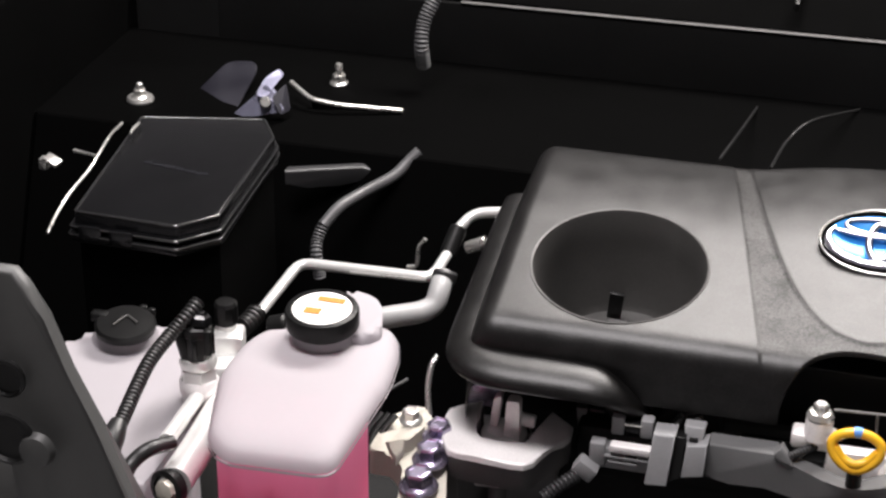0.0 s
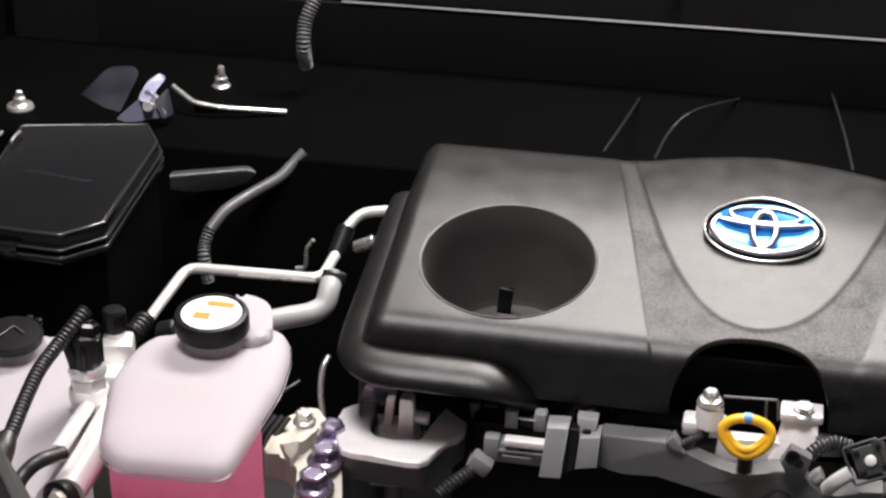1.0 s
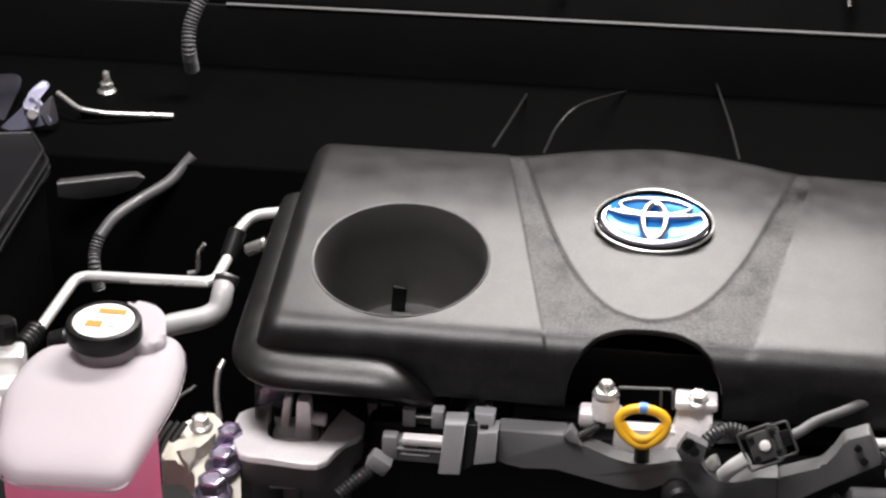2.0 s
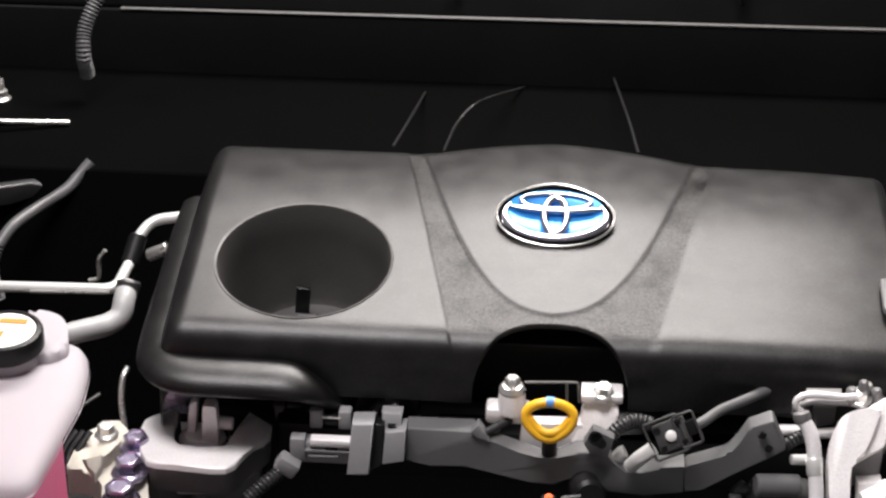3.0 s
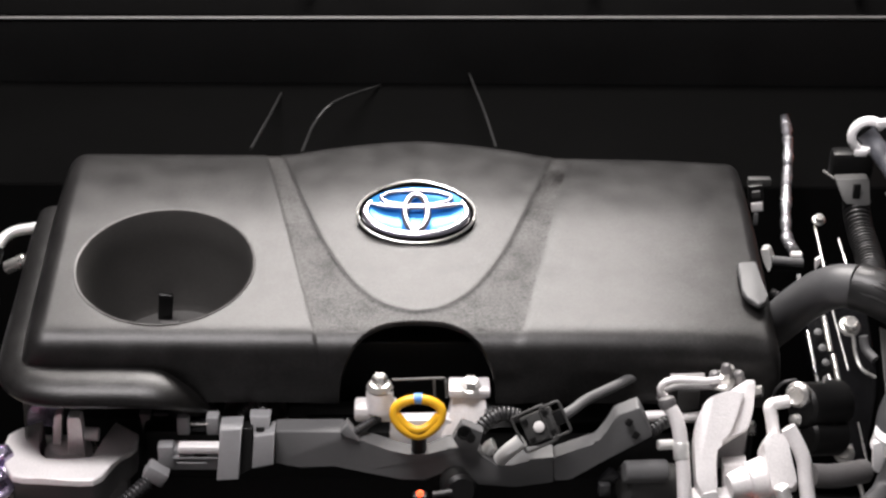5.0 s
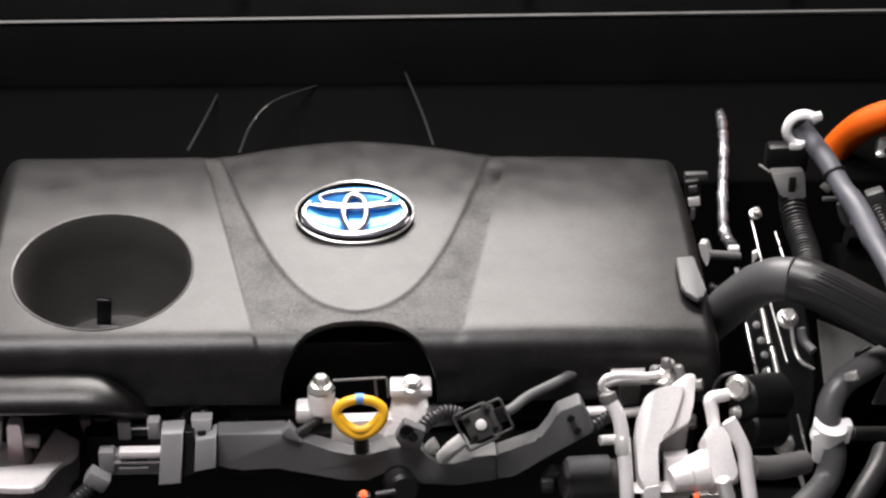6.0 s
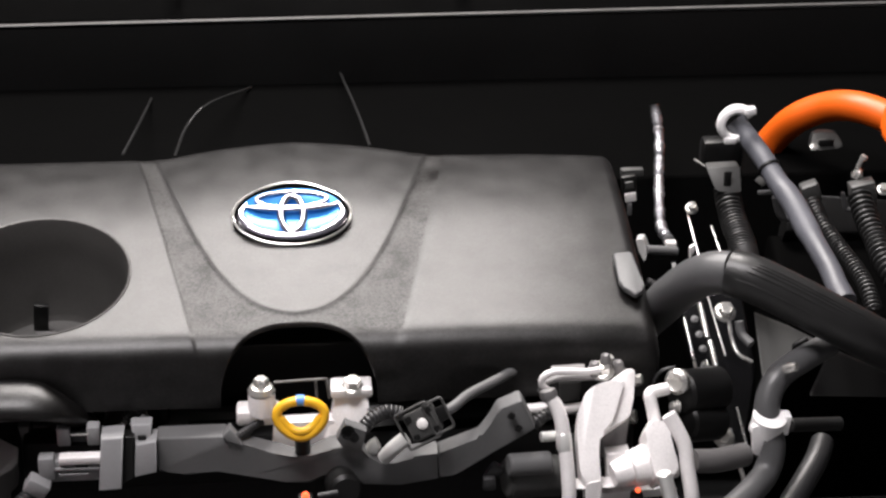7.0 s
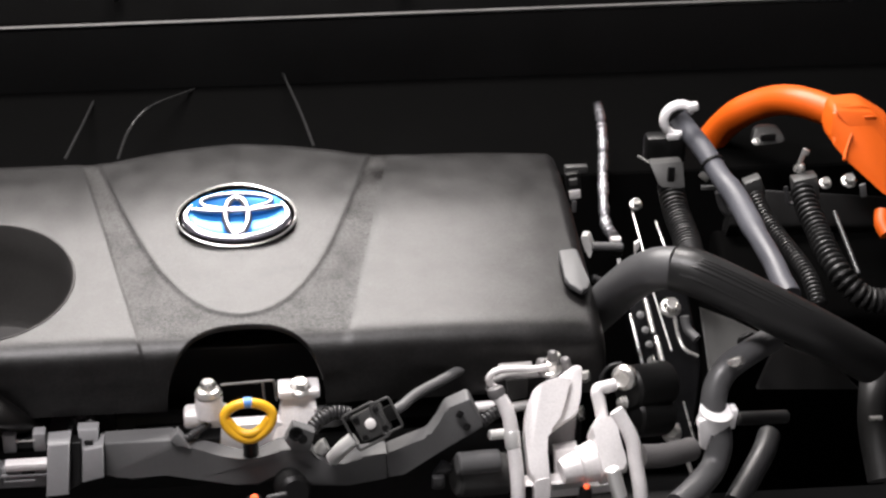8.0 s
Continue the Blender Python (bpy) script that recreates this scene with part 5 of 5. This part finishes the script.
tin = thing("tin_bracket", (0.346, 1.500, 0.828), "dull metal bracket strips beside the cover", "bracket")
part("strip", prism([(0.351, 1.520, 0.840), (0.355, 1.520, 0.840), (0.354, 1.500, 0.834), (0.349, 1.500, 0.834)], (0, 0.004, 0), 0.001), GUARD, tin)
part("strip", prism([(0.371, 1.540, 0.846), (0.377, 1.540, 0.850), (0.376, 1.540, 0.841), (0.372, 1.540, 0.835)], (0, 0.004, 0), 0.001), ALU, tin)
part("small_lead", ribbed([(0.320, 1.480, 0.845), (0.327, 1.475, 0.843), (0.333, 1.470, 0.839)], 0.0042, 0.0032, 0.001), HOSE, tin)

fit = thing("vent_fitting", (0.327, 1.530, 0.843), "pale fitting at the cover's corner, short grey tube with drawn shadow", "fitting")
part("flange", prism(rounded([Vector(p) for p in ((0.317, 1.530, 0.862), (0.324, 1.530, 0.862), (0.329, 1.530, 0.849), (0.325, 1.520, 0.843), (0.321, 1.530, 0.849))], 0.002), (0.004, 0.01, 0), 0.001), PIPE, fit)
part("tube", pin((0.328, 1.530, 0.851), (0.358, 1.535, 0.846), 0.0042), GUARD, fit)
# black twin of the tube, drawn as its shadow side
part("tube_shadow_side", pin((0.329, 1.535, 0.843), (0.359, 1.540, 0.838), 0.0042), BLACK, fit)
foil = thing("foil_sleeve", (0.355, 1.600, 0.829), "thin tube wrapped in crumpled silver foil", "tube")
part("sleeve", sweep(spline([(0.373, 1.750, 0.901), (0.376, 1.740, 0.883), (0.375, 1.720, 0.864), (0.370, 1.690, 0.847), (0.366, 1.660, 0.830), (0.363, 1.630, 0.821), (0.364, 1.600, 0.824)], 0.0025), lambda run: 0.0052 + 0.0009 * math.sin(run * 420) * math.sin(run * 1130 + 1) + 0.0006 * math.sin(run * 2100), 12), FOIL, foil)
part("sleeve_end", pin((0.359, 1.590, 0.825), (0.369, 1.590, 0.825), 0.0036), LABEL, foil)
cl = thing("harness_clip", (0.323, 1.600, 0.861), "small grey plastic harness clip with a steel tongue", "clip")
part("clip_bar", box((0.022, 0.008, 0.008), Matrix.Translation((0.328, 1.620, 0.888)), 0.0015), PANEL_GREY, cl)
part("clip_body", box((0.014, 0.008, 0.024), Matrix.Translation((0.324, 1.610, 0.878)) @ pose(0, 0, 0, 0, -8, 0), 0.0015), BLACK, cl)
part("clip_window", box((0.008, 0.003, 0.007), Matrix.Translation((0.323, 1.604, 0.882)) @ pose(0, 0, 0, 0, -8, 0), 0.0005), PANEL_GREY, cl)
part("clip_tongue", box((0.011, 0.003, 0.009), Matrix.Translation((0.325, 1.604, 0.869)) @ pose(0, 0, 0, 0, -8, 0), 0.0008), ALU, cl, "bright steel tongue")
part("clip_tail", box((0.004, 0.003, 0.012), Matrix.Translation((0.324, 1.600, 0.858)), 0.0006), GUARD, cl)

elbow = thing("radiator_hose", (0.314, 1.420, 0.851), "thick black rubber radiator hose bending over the module", "hose")
part("hose", tube([(0.300, 1.420, 0.832), (0.311, 1.400, 0.859), (0.319, 1.370, 0.892), (0.328, 1.340, 0.922), (0.339, 1.320, 0.939), (0.352, 1.310, 0.944)], 0.0175, 24), HOSE_MID, elbow, "matt bent end of the hose")
part("hose_sleeve", sweep(spline([(0.351, 1.310, 0.944), (0.367, 1.300, 0.943), (0.395, 1.290, 0.932), (0.431, 1.280, 0.915), (0.466, 1.280, 0.894), (0.520, 1.300, 0.853)], 0.004), lambda run: 0.0192, 28), RUBBER, elbow, "ribbed outer sleeve")
for k in range(5):
    a = -0.9 + 0.42 * k
    off = Vector((0.25 * math.sin(a), -math.cos(a) * 0.6, math.cos(a) * 0.75 + 0.45 * math.sin(a))).normalized() * 0.0186
    part("sleeve_rib", tube([Vector(p) + off for p in ((0.353, 1.310, 0.943), (0.367, 1.300, 0.943), (0.395, 1.290, 0.932), (0.431, 1.280, 0.915), (0.466, 1.280, 0.894), (0.520, 1.300, 0.853))], 0.0016, 8, step=0.01), RUBBER, elbow)

blue = thing("breather_hose", (0.446, 1.330, 0.910), "blue-grey rubber breather hose with a white clip", "hose")
breather = [(0.418, 1.600, 0.948), (0.429, 1.590, 0.936), (0.439, 1.565, 0.926), (0.447, 1.540, 0.914), (0.456, 1.510, 0.905), (0.462, 1.470, 0.894), (0.467, 1.420, 0.886), (0.468, 1.390, 0.880), (0.470, 1.375, 0.876)]
part("hose", tube(breather, lambda run: 0.0096 + 0.0012 * smooth(0.085, 0.095, run) * smooth(0.16, 0.15, run), 22), HOSE_BLUE, blue)
part("hose_tip", tube(breather[-2:], 0.0104, 20), HOSE_BLUE, blue)
hz = Vector((0.443, 1.553, 0.920))
hd = Vector(breather[3]) - Vector(breather[2])
part("tie", lathe(hz, hd, [(0.0100, -0.0014), (0.0112, -0.0010), (0.0112, 0.0010), (0.0100, 0.0014)], 24), BLACK, blue, "thin black tie")
ringc = []
rc = Vector((0.418, 1.592, 0.950))
for i in range(25):
    a = radians(35 + 245 * i / 24)
    ringc.append(rc + Vector((0.0150 * math.cos(a), -0.004, 0.0150 * math.sin(a))))
part("ring_clip", sweep(ringc, 0.0038, 10, flat=1.3), WHITE_CLIP, blue, "white plastic spring clip")
part("clip_ear", box((0.010, 0.008, 0.008), Matrix.Translation((0.429, 1.585, 0.964)) @ pose(0, 0, 0, 0, -10, 0), 0.002), WHITE_CLIP, blue)
part("clip_ear", box((0.012, 0.008, 0.007), Matrix.Translation((0.412, 1.585, 0.935)), 0.002), WHITE_CLIP, blue)

cor = thing("ribbed_conduit", (0.405, 1.450, 0.881), "thick black ribbed conduit leaving a grey bracket", "conduit", "ribbed conduits at the inverter")
part("conduit", ribbed([(0.412, 1.580, 0.886), (0.412, 1.570, 0.879), (0.412, 1.545, 0.870), (0.411, 1.510, 0.868), (0.407, 1.470, 0.868), (0.402, 1.430, 0.870)], 0.0128, 0.0056, 0.0040, 20), RUBBER, cor)
part("holder", prism(rounded([Vector(p) for p in ((0.391, 1.580, 0.909), (0.422, 1.580, 0.910), (0.422, 1.565, 0.890), (0.398, 1.565, 0.892))], 0.002), (0, 0.012, 0), 0.0015), PANEL_GREY, cor, "grey pressed bracket")
part("holder_slot", box((0.007, 0.003, 0.016), Matrix.Translation((0.409, 1.570, 0.902)), 0.001), BLACK, cor)
part("holder_edge", pin((0.383, 1.600, 0.909), (0.396, 1.590, 0.903), 0.0011, 8), STEEL, cor)
part("holder_back", box((0.04, 0.02, 0.03), Matrix.Translation((0.416, 1.630, 0.902)), 0.005), BLACK, cor)

cor2 = thing("ribbed_conduit", (0.501, 1.400, 0.852), "slim black ribbed conduit with a grey plug", "conduit", "ribbed conduits at the inverter")
part("conduit", ribbed([(0.493, 1.570, 0.874), (0.495, 1.540, 0.868), (0.500, 1.500, 0.864), (0.505, 1.460, 0.862), (0.507, 1.430, 0.859), (0.506, 1.400, 0.851)], 0.0080, 0.0050, 0.0040, 18), RUBBER, cor2)
part("plug", box((0.017, 0.014, 0.020), Matrix.Translation((0.493, 1.580, 0.881)) @ pose(0, 0, 0, 0, -20, 0), 0.002), PANEL_GREY, cor2)
part("plug_neck", lathe((0.493, 1.570, 0.873), (0.35, -0.3, -0.9), [(0.0068, 0), (0.0068, 0.014), (0.005, 0.016)], 16), HOSE, cor2)
cor3 = thing("ribbed_conduit", (0.562, 1.400, 0.860), "bold black ribbed conduit curving away from a plug", "conduit", "ribbed conduits at the inverter")
part("conduit", ribbed([(0.540, 1.575, 0.876), (0.540, 1.550, 0.867), (0.541, 1.520, 0.860), (0.540, 1.490, 0.856), (0.543, 1.460, 0.850), (0.552, 1.445, 0.841), (0.566, 1.440, 0.832), (0.590, 1.440, 0.828)], 0.0118, 0.0066, 0.0056, 20), RUBBER, cor3)
part("plug", box((0.024, 0.016, 0.026), Matrix.Translation((0.547, 1.590, 0.873)) @ pose(0, 0, 0, 0, -12, 0), 0.002), PANEL_GREY, cor3)
part("plug_loop", bent([(0.526, 1.585, 0.877), (0.529, 1.580, 0.860), (0.549, 1.580, 0.867), (0.556, 1.580, 0.865)], 0.0022, 0.004, 8), HOSE, cor3)
part("tie_rod", pin((0.561, 1.540, 0.871), (0.562, 1.460, 0.847), 0.0022, 10), HOSE, cor3)
stud = thing("inverter_stud", (0.543, 1.600, 0.888), "bright threaded stud with a nut on the inverter", "stud")
part("shaft", pin((0.541, 1.600, 0.889), (0.547, 1.600, 0.909), 0.0024, 12), STEEL, stud)
part("shaft_nut", lathe((0.543, 1.600, 0.888), (0.3, 0, 0.9), [(0.0055, -0.003), (0.0058, 0), (0.004, 0.005), (0.003, 0.006)], 6), STEEL, stud)
part("shaft_tip", lathe((0.547, 1.600, 0.904), (0.3, 0, 0.9), [(0.0034, 0), (0.003, 0.004), (0, 0.005)], 12), STEEL, stud)
bolt("inverter_bolt", (0.563, 1.580, 0.881), (0, -0.5, 0.8), 0.0058, "small zinc bolt on the dark inverter", STEEL, "bolt", "inverter bolts")
bolt("inverter_bolt", (0.586, 1.580, 0.882), (0, -0.5, 0.8), 0.0072, "small zinc bolt on the dark inverter", STEEL, "bolt", "inverter bolts")
inv = thing("inverter", (0.568, 1.550, 0.700), "black power inverter casing in shadow", "inverter")
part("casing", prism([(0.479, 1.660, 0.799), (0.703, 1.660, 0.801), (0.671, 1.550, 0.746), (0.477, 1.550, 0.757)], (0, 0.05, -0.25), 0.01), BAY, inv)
part("casing_top", prism([(0.498, 1.660, 0.843), (0.700, 1.660, 0.821), (0.696, 1.640, 0.799), (0.490, 1.640, 0.809)], (0, 0.03, -0.06), 0.004), BLACK, inv)
part("terminal_lug", prism(rounded([Vector(p) for p in ((0.518, 1.680, 0.877), (0.526, 1.700, 0.888), (0.550, 1.700, 0.888), (0.554, 1.680, 0.880))], 0.006), (0, 0.008, 0), 0.002), BLACK, inv, "grey metal terminal lug")
part("terminal_hole", box((0.016, 0.004, 0.008), Matrix.Translation((0.536, 1.685, 0.884)), 0.002), BLACK, inv)
part("lug_bolt", lathe((0.520, 1.675, 0.883), (0, -0.6, 0.7), [(0.004, 0), (0.004, 0.003), (0, 0.004)], 10), STEEL, inv)
part("clip_arm", tube([(0.451, 1.550, 0.892), (0.455, 1.550, 0.879), (0.460, 1.550, 0.870), (0.467, 1.550, 0.871)], 0.0042, 10), GUARD, inv)
part("small_tab", box((0.010, 0.004, 0.012), Matrix.Translation((0.443, 1.570, 0.901)) @ pose(0, 0, 0, 0, 40, 0), 0.001), STEEL, inv)
part("small_tab", box((0.014, 0.004, 0.004), Matrix.Translation((0.446, 1.570, 0.887)), 0.001), GUARD, inv)
part("small_tab", box((0.006, 0.003, 0.014), Matrix.Translation((0.598, 1.570, 0.877)) @ pose(0, 0, 0, 0, -12, 0), 0.001), GUARD, inv)

hv = thing("high_voltage_cable", (0.617, 1.680, 0.878), "bright orange high-voltage cable with a moulded plug", "cable")
part("cable", tube([(0.505, 1.800, 0.821), (0.516, 1.790, 0.847), (0.530, 1.770, 0.874), (0.553, 1.750, 0.894), (0.573, 1.720, 0.907), (0.599, 1.690, 0.907), (0.620, 1.660, 0.901)], 0.0158, 24), ORANGE, hv)
plugo = part("plug", prism(rounded([Vector(p) for p in ((0.592, 1.660, 0.924), (0.623, 1.660, 0.926), (0.654, 1.660, 0.907), (0.683, 1.630, 0.867), (0.677, 1.600, 0.839), (0.632, 1.600, 0.856), (0.597, 1.620, 0.885), (0.584, 1.640, 0.899))], 0.006), (0.0, 0.03, 0), 0.005, 3), ORANGE, hv, "moulded orange plug")
part("plug_face", prism(rounded([Vector(p) for p in ((0.591, 1.655, 0.923), (0.630, 1.655, 0.920), (0.680, 1.620, 0.866), (0.635, 1.630, 0.881), (0.609, 1.645, 0.905))], 0.004), (0, 0.01, 0.004), 0.003, 2), ORANGE, plugo)
part("plug_ridge", tube([(0.606, 1.640, 0.905), (0.599, 1.630, 0.894), (0.592, 1.615, 0.888)], 0.0016, 8), ORANGE, plugo)
part("plug_slot", box((0.012, 0.003, 0.004), Matrix.Translation((0.627, 1.652, 0.916)), 0.001), ORANGE, plugo)
part("second_lead", tube([(0.632, 1.600, 0.838), (0.629, 1.590, 0.830), (0.632, 1.580, 0.823)], 0.008, 14), ORANGE, hv)

low = thing("heater_hose", (0.347, 1.200, 0.798), "black rubber heater hose held by a white clamp", "hose")
part("hose", tube([(0.435, 1.300, 0.880), (0.411, 1.280, 0.881), (0.386, 1.260, 0.878), (0.375, 1.250, 0.866), (0.372, 1.240, 0.850), (0.376, 1.230, 0.830), (0.370, 1.220, 0.812), (0.353, 1.200, 0.808), (0.332, 1.180, 0.805)], 0.0105, 22), HOSE_MID, low)
part("clamp", lathe((0.372, 1.236, 0.848), (0.08, -0.2, 1), [(0.0108, -0.008), (0.0135, -0.0075), (0.0130, 0.0), (0.0135, 0.0075), (0.0108, 0.008)], 24), WHITE_CLIP, low, "white plastic clamp")
part("clamp_arm", prism(rounded([Vector(p) for p in ((0.357, 1.226, 0.851), (0.368, 1.226, 0.853), (0.368, 1.226, 0.824), (0.360, 1.226, 0.825))], 0.002), (0, 0.006, 0), 0.0015), WHITE_CLIP, low)
part("clamp_tab", box((0.006, 0.012, 0.018), Matrix.Translation((0.386, 1.236, 0.848)) @ pose(0, 0, 0, 0, 6, 0), 0.002), WHITE_CLIP, low)
part("clip_mark", lathe((0.388, 1.245, 0.893), (0.7, -0.5, 0.5), [(0.0035, -0.006), (0.004, 0), (0.0035, 0.006)], 12), STEEL, low)
low2 = thing("lower_hose", (0.397, 1.240, 0.761), "black lower hose in shadow with a cross clip", "hose")
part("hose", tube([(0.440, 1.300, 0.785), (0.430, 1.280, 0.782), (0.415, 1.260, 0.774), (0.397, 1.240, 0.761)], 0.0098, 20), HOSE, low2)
part("cross_bar", pin((0.417, 1.320, 0.790), (0.464, 1.330, 0.783), 0.006), RUBBER, low2)
panel = thing("air_duct_panel", (0.442, 1.420, 0.774), "flat dull grey plastic panel behind the hoses", "panel")
part("sheet", prism([(0.417, 1.460, 0.818), (0.450, 1.460, 0.803), (0.481, 1.450, 0.789), (0.461, 1.420, 0.793), (0.413, 1.400, 0.786)], (0, 0.006, 0), 0.001), PANEL_GREY, panel)
part("sheet", prism([(0.492, 1.460, 0.778), (0.552, 1.460, 0.749), (0.573, 1.450, 0.729), (0.458, 1.400, 0.767)], (0, 0.006, 0), 0.001), BLACK, panel)
part("hook", bent([(0.440, 1.400, 0.814), (0.437, 1.400, 0.820), (0.449, 1.400, 0.827)], 0.0025, 0.004, 8), BLACK, panel)
vblk = thing("black_valve", (0.325, 1.320, 0.825), "pair of stubby black valve bodies in the shadow", "valve")
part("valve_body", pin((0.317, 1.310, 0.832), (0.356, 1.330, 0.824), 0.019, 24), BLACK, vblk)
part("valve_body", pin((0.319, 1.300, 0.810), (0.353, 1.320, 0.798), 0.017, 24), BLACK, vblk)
part("valve_loop", tube([(0.299, 1.320, 0.826), (0.297, 1.320, 0.839), (0.304, 1.320, 0.849), (0.314, 1.320, 0.851)], 0.0016, 8), HOSE, vblk)
part("valve_rod", pin((0.332, 1.300, 0.797), (0.343, 1.300, 0.796), 0.0022, 8), STEEL, vblk)
part("valve_tip", lathe((0.315, 1.305, 0.822), (-1, -0.3, 0.2), [(0.006, 0), (0.004, 0.006), (0, 0.008)], 10), STEEL, vblk)
edge = thing("outer_hose", (0.542, 1.300, 0.732), "dark hose with a bright clip at the bay's edge", "hose")
part("hose", tube([(0.551, 1.360, 0.815), (0.540, 1.330, 0.800), (0.536, 1.310, 0.778), (0.538, 1.280, 0.746)], 0.014, 16), RUBBER, edge)
part("clip", pin((0.526, 1.300, 0.796), (0.537, 1.300, 0.796), 0.0022, 8), STEEL, edge)

# thin dark tubes drawn as the faint panel edges behind the cover
back = thing("rear_lines", (-0.047, 1.660, 0.898), "faint dark lines on the firewall behind the cover", "hose")
part("line", tube([(-0.157, 1.660, 0.901), (-0.150, 1.800, 0.874), (-0.150, 2.004, 0.818)], 0.0014, 8), RUBBER, back)
part("line", tube([(-0.108, 1.660, 0.898), (-0.102, 1.790, 0.872), (-0.081, 1.830, 0.879), (-0.037, 2.004, 0.825)], 0.0014, 8), RUBBER, back)
part("line", tube([(0.079, 1.660, 0.904), (0.073, 1.810, 0.876), (0.062, 2.004, 0.840)], 0.0014, 8), RUBBER, back)
